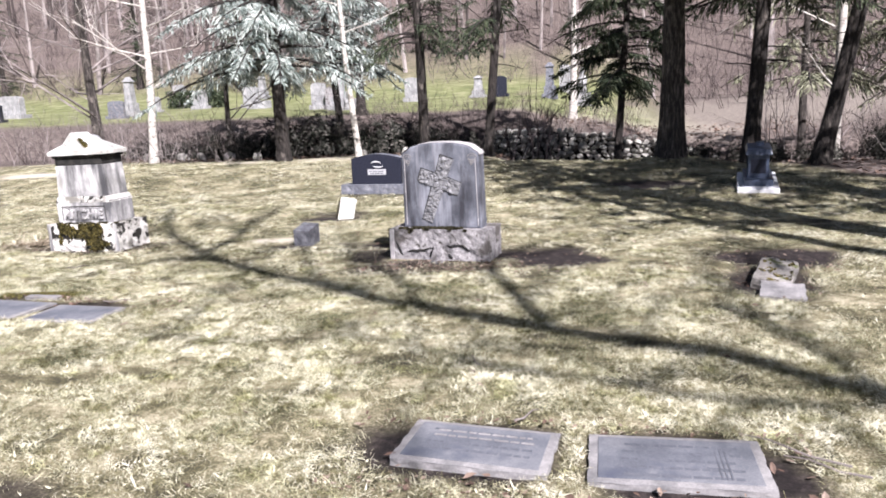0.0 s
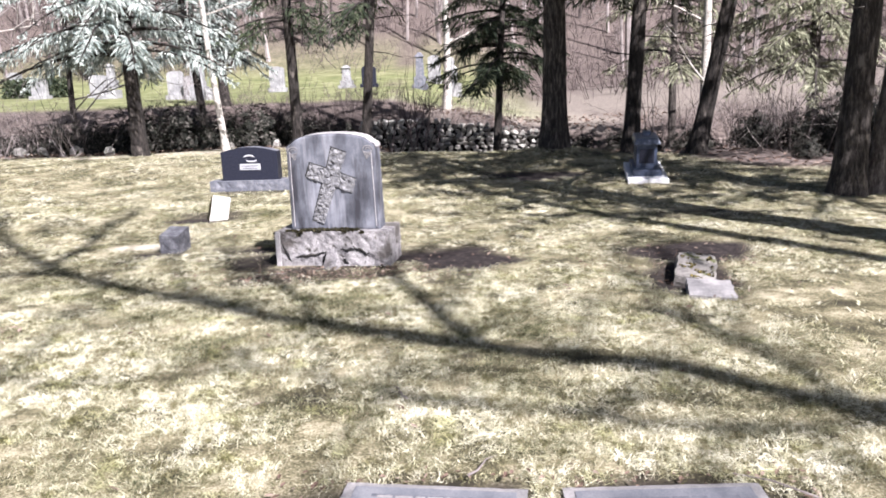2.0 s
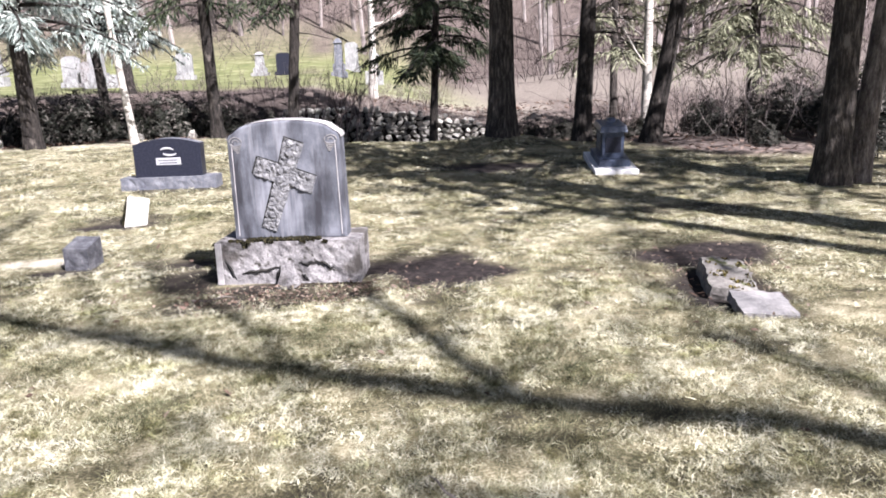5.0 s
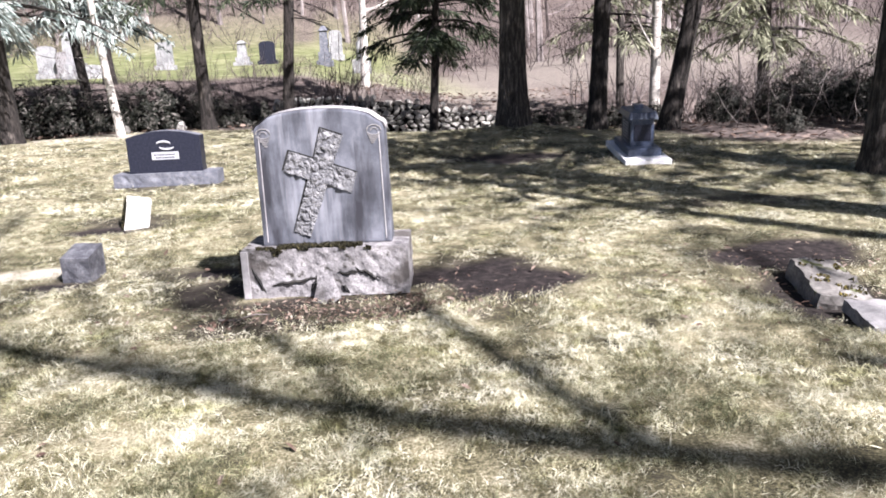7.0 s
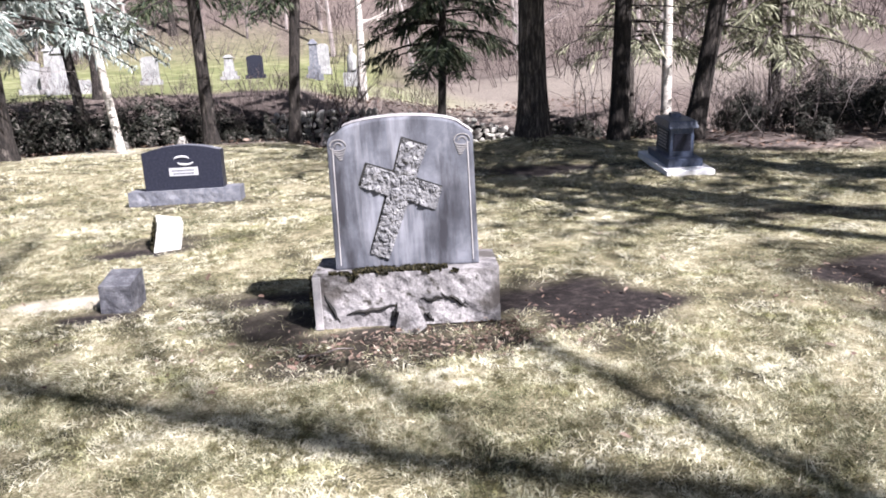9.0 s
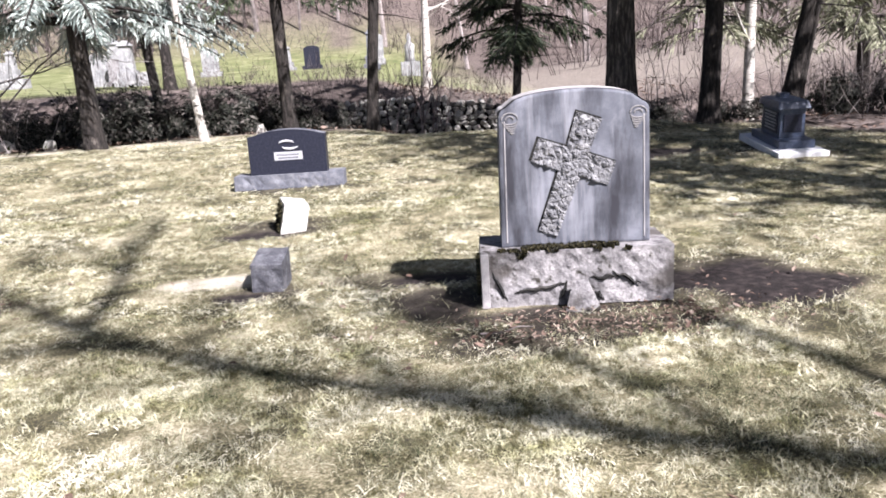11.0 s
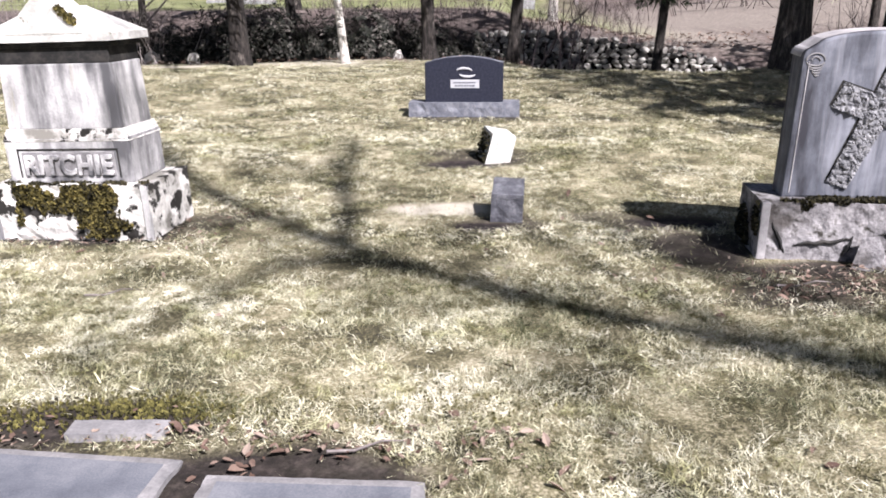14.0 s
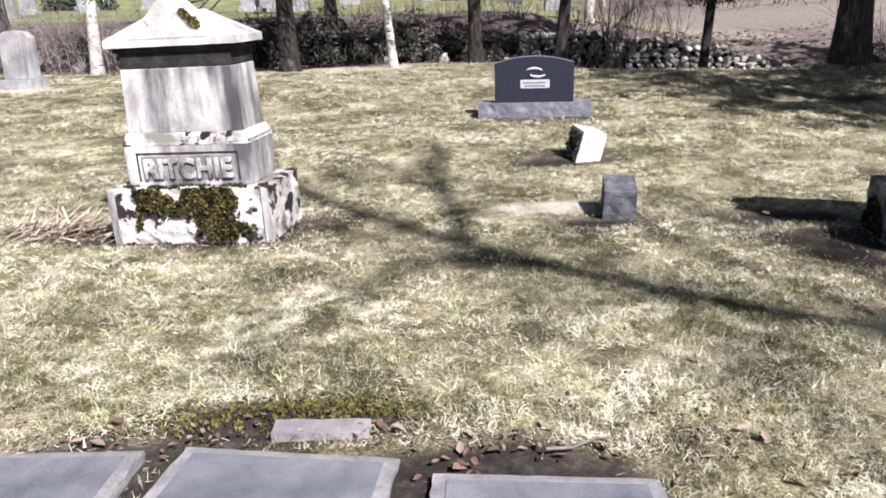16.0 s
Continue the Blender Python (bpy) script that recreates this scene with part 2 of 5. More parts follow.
# ---- ground ----
def ground_z(x, y):
    x, y = np.asarray(x, float), np.asarray(y, float)
    z = 0.10 * ease(y, 8.2, 10.0) * ease(-x, -2.5, 0.5) + 0.03 * ease(y, 9, 12)
    z = z + 0.20 * ease(y, 12.0, 15.5)
    creek = np.exp(-((y - 21.4) / 1.15) ** 2)
    z = z - 0.85 * creek * ease(x, -15, -9)
    rise = 1.0 * ease(y, 22.3, 24.5) * (0.55 + 0.45 * ease(-x, -4, 0)) + 0.035 * np.clip(y - 24, 0, 40) + 0.08 * np.clip(y - 48, 0, 100) + 0.30 * np.clip(y - 58, 0, 90)
    z = z + rise - 0.12 * ease(y, 21, 24)
    z = z + 0.10 * np.clip(x - 5, 0, 60) * ease(y, 20, 34)
    z = z + 0.03 * np.sin(x * 0.7 + 1.3) * np.sin(y * 0.55) * ease(np.hypot(x, y), 9, 14)
    z = z - 0.42 * ease(y, 15.4, 18.6) * ease(x, -1.9, -0.2)
    z = z + 0.16 * np.exp(-((x - 2.54) ** 2 + (y - 15.4) ** 2) / 0.8)
    z = z + 0.10 * np.exp(-((x - 3.57) ** 2 + (y - 12.2) ** 2) / 1.8)
    z = z - 0.06 * np.exp(-((x - 2.6) ** 2 + (y - 6.5) ** 2) / 0.5)
    return z


def gz(x, y):
    return float(ground_z(x, y))


def fbm(x, y, s, seed):
    """Smooth value noise on arrays, three octaves."""
    out, amp, tot = 0, 1.0, 0
    for k in range(3):
        g = np.random.RandomState(seed + k).rand(64, 64)
        u, v = x * s * 2 ** k + 7.3 * k, y * s * 2 ** k + 3.1 * k
        iu, iv = np.floor(u).astype(int), np.floor(v).astype(int)
        fu, fv = u - iu, v - iv
        fu, fv = fu * fu * (3 - 2 * fu), fv * fv * (3 - 2 * fv)
        a = g[iu % 64, iv % 64] * (1 - fu) + g[(iu + 1) % 64, iv % 64] * fu
        b = g[iu % 64, (iv + 1) % 64] * (1 - fu) + g[(iu + 1) % 64, (iv + 1) % 64] * fu
        out = out + amp * (a * (1 - fv) + b * fv)
        tot += amp
        amp *= 0.55
    return out / tot


# bare earth round the stones, and rows that darken shaded ground: x, y, half widths, strength
# the first row darkens the ground where the cross headstone's shadow falls
BARE_AND_SHADE = [(-1.3, 7.78, 0.45, 0.24, 1.0), (0.75, 7.15, 0.8, 0.42, 1.0), (0.62, 7.2, 0.62, 0.75, 1.0), (-1.3, 7.35, 0.35, 0.45, 0.9), (-0.5, 6.65, 0.75, 0.28, 0.75), (2.95, 7.3, 0.75, 0.5, 1.0), (2.6, 6.3, 0.5, 0.75, 0.95),
        (0.55, 2.72, 0.58, 0.42, 1.0), (1.45, 2.68, 0.62, 0.42, 1.0), (-4.4, 5.0, 0.7, 0.26, 0.9), (-3.3, 5.0, 0.8, 0.3, 0.95), (-5.1, 7.6, 0.75, 0.22, 0.9),
        (-4.3, 7.9, 0.4, 0.35, 0.7), (-2.4, 7.85, 0.28, 0.25, 0.8), (-2.45, 9.5, 0.4, 0.3, 0.85), (2.1, 12.9, 1.1, 0.45, 1.0), (-2.5, 11.75, 0.9, 0.35, 0.6),
        (-0.2, 3.9, 0.3, 0.12, 0.5), (3.6, 9.2, 0.7, 0.3, 0.6), (-1.4, 2.0, 0.4, 0.36, 0.8), (3.5, 12.0, 0.8, 0.6, 0.5),
        # the wide rows at the creek paint its shaded bank dark
        (-6.5, 21.2, 6.0, 1.6, 1.0), (-5.5, 23.6, 4.6, 1.5, 0.9), (0.6, 23.6, 1.8, 0.9, 0.7), (8.5, 16.0, 4.0, 1.5, 0.6), (-0.6, 6.9, 0.95, 0.16, 0.9), (-2.5, 9.75, 0.55, 0.25, 0.7), (-5.1, 7.5, 0.9, 0.14, 1.0), (-3.9, 5.32, 0.6, 0.2, 0.95), (-0.9, 6.5, 0.5, 0.25, 0.7), (-1.75, 8.0, 0.3, 0.2, 0.6), (-2.55, 7.75, 0.34, 0.16, 1.0), (-2.6, 9.38, 0.42, 0.16, 1.0)]
# pale dusty ground; the last two rows paint the far slope's sunlit litter
DUST_AND_SUN = [(-7.9, 17.4, 0.9, 0.5, 1.0), (-12.3, 15.2, 1.2, 0.6, 1.0), (-2.88, 8.17, 0.5, 0.18, 0.9), (-10.4, 14.9, 0.9, 0.35, 0.8), (-5.6, 17.9, 1.6, 0.7, 0.7), (11.0, 36.0, 11.0, 11.0, 0.22), (3.0, 28.0, 5.0, 3.5, 0.3)]


def patches(x, y, rows, seed):
    out = np.zeros_like(x)
    wob = fbm(x, y, 2.2, seed) - 0.5
    for a, b, w, h, s in rows:
        d = np.sqrt(((x - a) / w) ** 2 + ((y - b) / h) ** 2) + wob * 0.9
        out = np.maximum(out, s * (1 - ease(d, 0.6, 1.1)))
    return out


def litter_at(x, y):
    """Leaf litter: under the trees, along the creek, and on the slope across it."""
    edge = 18.3 - 2.6 * ease(x, -2, 3) - 2.6 * ease(x, 4.0, 6.5) + 0.8 * (fbm(x, y, 0.6, 40) - 0.5)
    a = ease(y, edge - 0.4, edge + 0.5)
    far = ease(y, 27.0, 29.5) * (1 - ease(x, 1.5, 5.5)) * (1 - ease(y, 56, 62))
    far = far * ease(fbm(x, y, 0.3, 50) + 0.25, 0.35, 0.6)
    return a * (1 - far), far


def axis(lo, hi, near, far):
    """Coordinates that are close between lo and hi and widen to +-far."""
    mid = list(np.arange(lo, hi, near))
    out, s, v = [], near, hi
    while v < far:
        out.append(v)
        s *= 1.16
        v += s
    left, s, v = [], near, lo
    while v > -far:
        s *= 1.16
        v -= s
        left.append(v)
    return np.array(left[::-1] + mid + out + [far])


def build_ground():
    xs, ys = axis(-7.0, 5.5, 0.055, 420), axis(1.5, 13.5, 0.055, 420)
    X, Y = np.meshgrid(xs, ys)
    x, y = X.ravel(), Y.ravel()
    z = ground_z(x, np.clip(y, -50, 150))
    lit, far = litter_at(x, y)
    near = 1 - ease(np.hypot(x + 1, y - 7), 9, 16)
    z = z + near * 0.022 * (fbm(x, y, 4.0, 3) - 0.5) + 0.10 * (fbm(x, y, 1.1, 9) - 0.5) * (0.15 + 0.85 * lit)
    bare = patches(x, y, BARE_AND_SHADE, 11)
    dust = patches(x, y, DUST_AND_SUN, 21)
    z = z - 0.012 * bare
    nx, ny = len(xs), len(ys)
    i = np.arange(nx * ny).reshape(ny, nx)
    q = np.stack([i[:-1, :-1], i[:-1, 1:], i[1:, 1:], i[1:, :-1]], -1).reshape(-1, 4)
    me = bpy.data.meshes.new("ground")
    me.vertices.add(len(x))
    me.vertices.foreach_set("co", np.stack([x, y, z], -1).astype(np.float32).ravel())
    me.loops.add(q.size)
    me.loops.foreach_set("vertex_index", q.ravel().astype(np.int32))
    me.polygons.add(len(q))
    me.polygons.foreach_set("loop_start", np.arange(0, q.size, 4, dtype=np.int32))
    me.update(calc_edges=True)
    me.polygons.foreach_set("use_smooth", [True] * len(q))
    for n, a in (("bare", bare), ("dust", dust), ("litter", lit), ("meadow", far)):
        me.attributes.new(n, "FLOAT", "POINT").data.foreach_set("value", a.astype(np.float32))
    return me


def ground_material():
    m = material("lawn_soil", [(0.05, 0.043, 0.03), (0.15, 0.13, 0.092), (0.31, 0.275, 0.205)], 3.5, 0.95, 0.8, 55, 0.02)
    t = m.node_tree
    N, L = t.nodes, t.links
    b = N["Principled BSDF"]
    co = N.new("ShaderNodeTexCoord")

    def blend(attr, colors, scale):
        old = b.inputs["Base Color"].links[0].from_socket
        at = N.new("ShaderNodeAttribute")
        at.attribute_name = attr
        n = N.new("ShaderNodeTexNoise")
        n.inputs["Scale"].default_value, n.inputs["Detail"].default_value, n.inputs["Roughness"].default_value = scale, 7, 0.7
        L.new(co.outputs["Object"], n.inputs["Vector"])
        r = N.new("ShaderNodeValToRGB")
        el = r.color_ramp.elements
        while len(el) < len(colors):
            el.new(0.5)
        for k, c in enumerate(colors):
            el[k].position, el[k].color = 0.32 + 0.36 * k / (len(colors) - 1), (*c, 1)
        L.new(n.outputs["Fac"], r.inputs[0])
        x = N.new("ShaderNodeMix")
        x.data_type = "RGBA"
        L.new(at.outputs["Fac"], x.inputs[0])
        L.new(old, x.inputs[6])
        L.new(r.outputs[0], x.inputs[7])
        L.new(x.outputs[2], b.inputs["Base Color"])

    # matted thatch: fine light and dark fibres over the blades' own broad pattern
    old = b.inputs["Base Color"].links[0].from_socket
    wide, thin = N.new("ShaderNodeTexNoise"), N.new("ShaderNodeTexNoise")
    wide.inputs["Scale"].default_value, wide.inputs["Detail"].default_value, wide.inputs["Roughness"].default_value = 2.2, 8, 0.7
    thin.inputs["Scale"].default_value, thin.inputs["Detail"].default_value, thin.inputs["Roughness"].default_value = 75, 6, 0.75
    for n in (wide, thin):
        L.new(co.outputs["Object"], n.inputs["Vector"])
    k1 = N.new("ShaderNodeMath")
    k1.operation = "MULTIPLY_ADD"
    k1.inputs[1].default_value, k1.inputs[2].default_value = 1.5, -0.75
    L.new(wide.outputs["Fac"], k1.inputs[0])
    k2 = N.new("ShaderNodeMath")
    k2.operation = "MULTIPLY_ADD"
    k2.inputs[1].default_value = 1.3
    L.new(thin.outputs["Fac"], k2.inputs[0])
    L.new(k1.outputs[0], k2.inputs[2])
    rp = N.new("ShaderNodeValToRGB")
    ce = rp.color_ramp.elements
    stops = [(0.36, (0.016, 0.014, 0.009)), (0.52, (0.05, 0.046, 0.024)), (0.66, (0.15, 0.135, 0.075)), (0.84, (0.38, 0.34, 0.235)), (1.0, (0.6, 0.555, 0.43))]
    while len(ce) < len(stops):
        ce.new(0.5)
    for e_, (p_, c_) in zip(ce, stops):
        e_.position, e_.color = p_, (*c_, 1)
    L.new(k2.outputs[0], rp.inputs[0])
    mx = N.new("ShaderNodeMix")
    mx.data_type = "RGBA"
    mx.inputs[0].default_value = 0.9
    L.new(old, mx.inputs[6])
    L.new(rp.outputs[0], mx.inputs[7])
    L.new(mx.outputs[2], b.inputs["Base Color"])
    blend("litter", [(0.035, 0.026, 0.023), (0.115, 0.09, 0.081), (0.27, 0.225, 0.203)], 9)
    blend("meadow", [(0.09, 0.105, 0.042), (0.165, 0.18, 0.08), (0.31, 0.305, 0.175)], 0.8)
    # dark earth colour, also used to deepen the shaded patches
    blend("bare", [(0.007, 0.0055, 0.0055), (0.018, 0.0135, 0.0135), (0.06, 0.047, 0.044)], 16)
    # dust colour, also the painted sunlit tone of the far slope
    blend("dust", [(0.4, 0.36, 0.29), (0.55, 0.5, 0.42), (0.62, 0.57, 0.5)], 5)
    return m


lawn_soil = ground_material()
ground_mesh = build_ground()
ground_mesh.materials.append(lawn_soil)
ground = tagged(new("ground", ground_mesh), "patchy straw-coloured lawn with bare earth, sloping to a creek and rising beyond", "ground", kind="structure")


# ---- stones ----
def rot(x, y, z, turn, lean_x=0.0, lean_y=0.0):
    return pose(x, y, z, lean_x, lean_y, turn)


def rough_block(w, d, h, cuts=10, amp=0.012, seed=0, front=1.0, sides=0.5, top=0.12, taper=1.0):
    """A block, base at z 0, front at -y, whose faces are knocked off unevenly."""
    bm = bmesh.new()
    bmesh.ops.create_cube(bm, size=1)
    cell = max(w, d, h) / (cuts * 1.9)
    for ax, size in ((0, w), (1, d), (2, h)):
        es = [e for e in bm.edges if abs((e.verts[0].co - e.verts[1].co)[ax]) > 0.9]
        bmesh.ops.subdivide_edges(bm, edges=es, cuts=max(2, int(size / cell) - 1), use_grid_fill=True)
    off = Vector((seed * 3.7, seed * 1.9, seed * 5.3))
    for v in bm.verts:
        p = v.co.copy()
        s = 1 - (1 - taper) * (p.z + 0.5)
        q = Vector((p.x * w * s, p.y * d * s, (p.z + 0.5) * h))
        n = noise.noise(q * 9 + off) + 0.6 * noise.noise(q * 24 + off) + 0.3 * noise.noise(q * 60 + off)
        chip = noise.voronoi(q * 9 + off)[0]
        n = n * 0.8 + (chip[1] - chip[0] - 0.3) * 0.9
        if p.y < -0.499:
            q.y -= n * amp * front * (0.25 if abs(p.x) > 0.46 or p.z > 0.42 else 1)
        if p.y > 0.499:
            q.y += n * amp * sides
        if abs(p.x) > 0.499:
            q.x += math.copysign(n * amp * sides, p.x)
        if p.z > 0.499:
            q.z += n * amp * top
        v.co = q
    return bm


def bevel_all(bm, width, segments=2):
    e = [e for e in bm.edges if len(e.link_faces) == 2 and e.calc_face_angle() > 0.5]
    bmesh.ops.bevel(bm, geom=e, offset=width, segments=segments, affect="EDGES", profile=0.6)
    return bm


def box(w, d, h, bevel=0.006, z=0.0, y=0.0, x=0.0, taper=1.0, taper_y=None):
    bm = bmesh.new()
    bmesh.ops.create_cube(bm, size=1)
    for v in bm.verts:
        s = taper if v.co.z > 0 else 1
        sy = (taper if taper_y is None else taper_y) if v.co.z > 0 else 1
        v.co = Vector((v.co.x * w * s + x, v.co.y * d * sy + y, (v.co.z + 0.5) * h + z))
    if bevel:
        bevel_all(bm, bevel)
    return bm


def arch_outline(w, h_side, h_mid, corner=0.04, steps=18):
    """A tablet's outline: straight sides, rounded shoulders and a shallow arch."""
    pts = [(-w / 2, 0)]
    for i in range(6):
        a = math.pi - i / 5 * (math.pi / 2 - 0.25)
        pts.append((-w / 2 + corner + corner * math.cos(a), h_side - corner + corner * math.sin(a)))
    for i in range(1, steps):
        u = -1 + 2 * i / steps
        x = u * (w / 2 - corner * 1.1)
        pts.append((x, h_side + 0.004 + (h_mid - h_side - 0.004) * math.sqrt(max(0, 1 - (abs(u) ** 2.1)))))
    for i in range(6):
        a = math.pi / 2 - 0.25 - i / 5 * (math.pi / 2 - 0.25)
        pts.append((w / 2 - corner + corner * math.cos(a), h_side - corner + corner * math.sin(a)))
    pts.append((w / 2, 0))
    return pts


def prism(outline, depth, bevel=0.012, y0=0.0):
    """The outline (x, z) pushed back from y0, its edges rounded."""
    bm = bmesh.new()
    f = bm.faces.new([bm.verts.new((x, y0, z)) for x, z in outline])
    ext = bmesh.ops.extrude_face_region(bm, geom=[f])
    for v in ext["geom"]:
        if isinstance(v, bmesh.types.BMVert):
            v.co.y += depth
    bmesh.ops.recalc_face_normals(bm, faces=bm.faces[:])
    if bevel:
        e = [e for e in bm.edges if len(e.link_faces) == 2 and abs(e.verts[0].co.y - e.verts[1].co.y) < 1e-5]
        bmesh.ops.bevel(bm, geom=e, offset=bevel, segments=2, affect="EDGES", profile=0.6)
    return bm


def inside(poly, x, y):
    n, c = len(poly), False
    for i in range(n):
        (x1, y1), (x2, y2) = poly[i], poly[i - 1]
        if (y1 > y) != (y2 > y) and x < (x2 - x1) * (y - y1) / (y2 - y1) + x1:
            c = not c
    return c


def carved(poly, cell, height, seed, rough=0.6):
    """A carved relief over a polygon in x and z, standing out towards -y."""
    xs, zs = [p[0] for p in poly], [p[1] for p in poly]
    x0, z0 = min(xs), min(zs)
    nx, nz = int((max(xs) - x0) / cell) + 1, int((max(zs) - z0) / cell) + 1
    keep = {(i, j) for i in range(nx) for j in range(nz) if inside(poly, x0 + (i + 0.5) * cell, z0 + (j + 0.5) * cell)}
    s, vid = Soup(), {}

    def vert(i, j, base):
        k = (i, j, base)
        if k not in vid:
            x, z = x0 + i * cell, z0 + j * cell
            edge = any((i - a, j - b) not in keep for a in (0, 1) for b in (0, 1))
            p = Vector((x * 30 + seed, z * 30, 0.5))
            lobe = noise.voronoi(p * 0.62)[0]
            vein = abs(noise.noise(p * 1.4 + Vector((4, 2, 7))))
            hgt = height * (1 - rough + rough * (0.25 + 1.5 * (lobe[1] - lobe[0]) - 0.55 * (vein < 0.07) + 0.3 * noise.noise(p * 3.1)))
            hgt = min(hgt, height * 1.12)
            vid[k] = len(s.v)
            s.v.append((x, 0.004 if base else -max(0.3 * height, hgt) * (0.92 if edge else 1), z))
        return vid[k]

    for i, j in keep:
        s.f.append((vert(i, j, 0), vert(i + 1, j, 0), vert(i + 1, j + 1, 0), vert(i, j + 1, 0)))
        for di, dj, a, b in ((-1, 0, (0, 0), (0, 1)), (1, 0, (1, 1), (1, 0)), (0, -1, (1, 0), (0, 0)), (0, 1, (0, 1), (1, 1))):
            if (i + di, j + dj) not in keep:
                s.f.append((vert(i + a[0], j + a[1], 0), vert(i + b[0], j + b[1], 0), vert(i + b[0], j + b[1], 1), vert(i + a[0], j + a[1], 1)))
    return s


def tufts(places, size, seed, up=(0, 0, 1)):
    """Small growth: three crossed leaves at each place."""
    rnd, s = random.Random(seed), Soup()
    up = Vector(up)
    for p in places:
        for _ in range(3):
            a = Vector((rnd.gauss(0, 1), rnd.gauss(0, 1), rnd.gauss(0, 1))).normalized()
            b = (up * 0.9 + Vector((rnd.gauss(0, 0.5), rnd.gauss(0, 0.5), rnd.gauss(0, 0.5)))).normalized()
            k = size * rnd.uniform(0.5, 1.3)
            c = Vector(p)
            s.add([tuple(c - a * k * 0.6), tuple(c + a * k * 0.6), tuple(c + b * k + a * k * 0.25), tuple(c + b * k - a * k * 0.25)], [(0, 1, 2, 3)])
    return s


def bars(rows, x0, x1, z0, dz, h, y, seed, flat=False):
    """Unreadable lines of writing as plain bars."""
    rnd, s = random.Random(seed), Soup()
    for r in range(rows):
        x = x0 + rnd.uniform(0, 0.08) * (x1 - x0)
        while x < x1 - 0.02:
            w = rnd.uniform(0.03, 0.09) * (x1 - x0) * 1.6
            e = min(x + w, x1)
            zz = z0 - r * dz
            q = [(x, y, zz), (e, y, zz), (e, y, zz + h), (x, y, zz + h)]
            if flat:
                q = [(a, c, b) for a, b, c in q]
                q = [(a, b, y) for a, b, _ in q]
            s.add(q, [(0, 1, 2, 3)])
            x = e + 0.018 * (x1 - x0)
    return s


def cross_headstone():
    t = thing("headstone", "grey granite headstone with slanting carved cross on rough mossy base", "headstone", rot(-0.49, 7.235, 0.0, -7.5))
    b = part("base", rough_block(1.085, 0.47, 0.325, 30, 0.0095, 3, 1.3, 0.9, 0.25), rock_base, t, "cracked rock-faced granite base")
    part("margin", box(0.045, 0.03, 0.32, 0.004, 0.0, -0.236, -0.522), granite_edge, b, "smooth tooled corner margin")
    # dark tufts: moss, and the unlit end's shade put into their colour
    rs = random.Random(19)
    pts = [(-0.548, rs.uniform(-0.235, 0.235), rs.uniform(0.02, 0.325)) for _ in range(620)]
    part("moss", tufts([p for p in pts if noise.noise(Vector(p) * 6) > -0.15], 0.02, 20, (-1, 0, 0.2)), moss_dark, b, "black moss and painted shade on the end away from the sun")
    # the tablet stands a little back on its base
    W, hs, hm = 0.855, 0.80, 0.885
    tab = part("tablet", prism(arch_outline(W, hs, hm, 0.05), 0.21, 0.016), granite_grey, t, "stained grey tablet with an arched top")
    tab.matrix_local = pose(0.01, -0.125, 0.325, 2.2, 0.0, 0)
    for v in tab.data.vertices:
        v.co.x *= 1 - 0.03 * v.co.z
    for sx in (-1, 1):
        line = Soup()
        line.tube([(sx * (W / 2 - 0.034) * (1 - 0.03 * z), -0.001, z) for z in (0.03, 0.3, 0.55, hs - 0.07)], [0.004] * 4, 5)
        part("border", line, granite_edge, tab, "fine raised border line")
    # a paler cap strip along the arch: the sun on the top put into its colour
    rim = Soup()
    ol = arch_outline(W, hs, hm, 0.05)
    for (x1, z1), (x2, z2) in zip(ol[1:-1], ol[2:]):
        if z1 > hs - 0.06 and z2 > hs - 0.06:
            rim.add([(x1, 0.012, z1 + 0.003), (x2, 0.012, z2 + 0.003), (x2, 0.2, z2 + 0.003), (x1, 0.2, z1 + 0.003)], [(0, 1, 2, 3)])
    part("crown", rim, granite_edge, tab, "lichen-grey arched top, paled for the sun on it")
    # the slanting cross: centre line from foot to head
    foot, head = Vector((-0.155, 0.075)), Vector((0.085, 0.735))
    u = (head - foot).normalized()
    r = Vector((u.y, -u.x))
    at = foot + u * ((head - foot).length * 0.62)
    hw, aw, al = 0.064, 0.068, 0.228
    pts = [foot - r * 0.06, foot + r * 0.052, at - u * aw + r * hw, at - u * aw + r * al, at + u * aw + r * al, at + u * aw + r * hw, head + r * 0.074, head - r * 0.076,
           at + u * aw - r * hw, at + u * aw - r * al, at - u * aw - r * al, at - u * aw - r * hw]
    # flat dark plate, shifted up-left: paints the shadowed edge round the cross
    gr = Soup()
    mid = foot.lerp(head, 0.55)
    gp = [p + (p - mid).normalized() * 0.007 + Vector((-0.005, 0.007)) for p in pts]
    gr.add([(p.x, -0.0025, p.y) for p in gp], [(0, 1, 2, 11), (11, 2, 5, 8), (2, 3, 4, 5), (8, 9, 10, 11), (8, 5, 6, 7)])
    part("groove", gr, shaded_band, tab, "groove line round the cross, its shade painted dark")
    part("cross", carved([(p.x, p.y) for p in pts], 0.0052, 0.021, 2.0, 0.8), relief_grey, tab, "ivy-carved stone cross in high relief")
    for sx in (-1, 1):
        fan = Soup()
        c = Vector((sx * (W / 2 - 0.085), 0, hs - 0.135))
        for k in range(5):
            rr, zc = 0.012 + 0.0085 * k, c.z + 0.017 * k
            arc = [(c.x + rr * math.cos(a) + sx * 0.003 * k, -0.001, zc - rr * 0.5 * math.sin(a)) for a in (math.pi * (0.06 + 0.88 * q / 8) for q in range(9))]
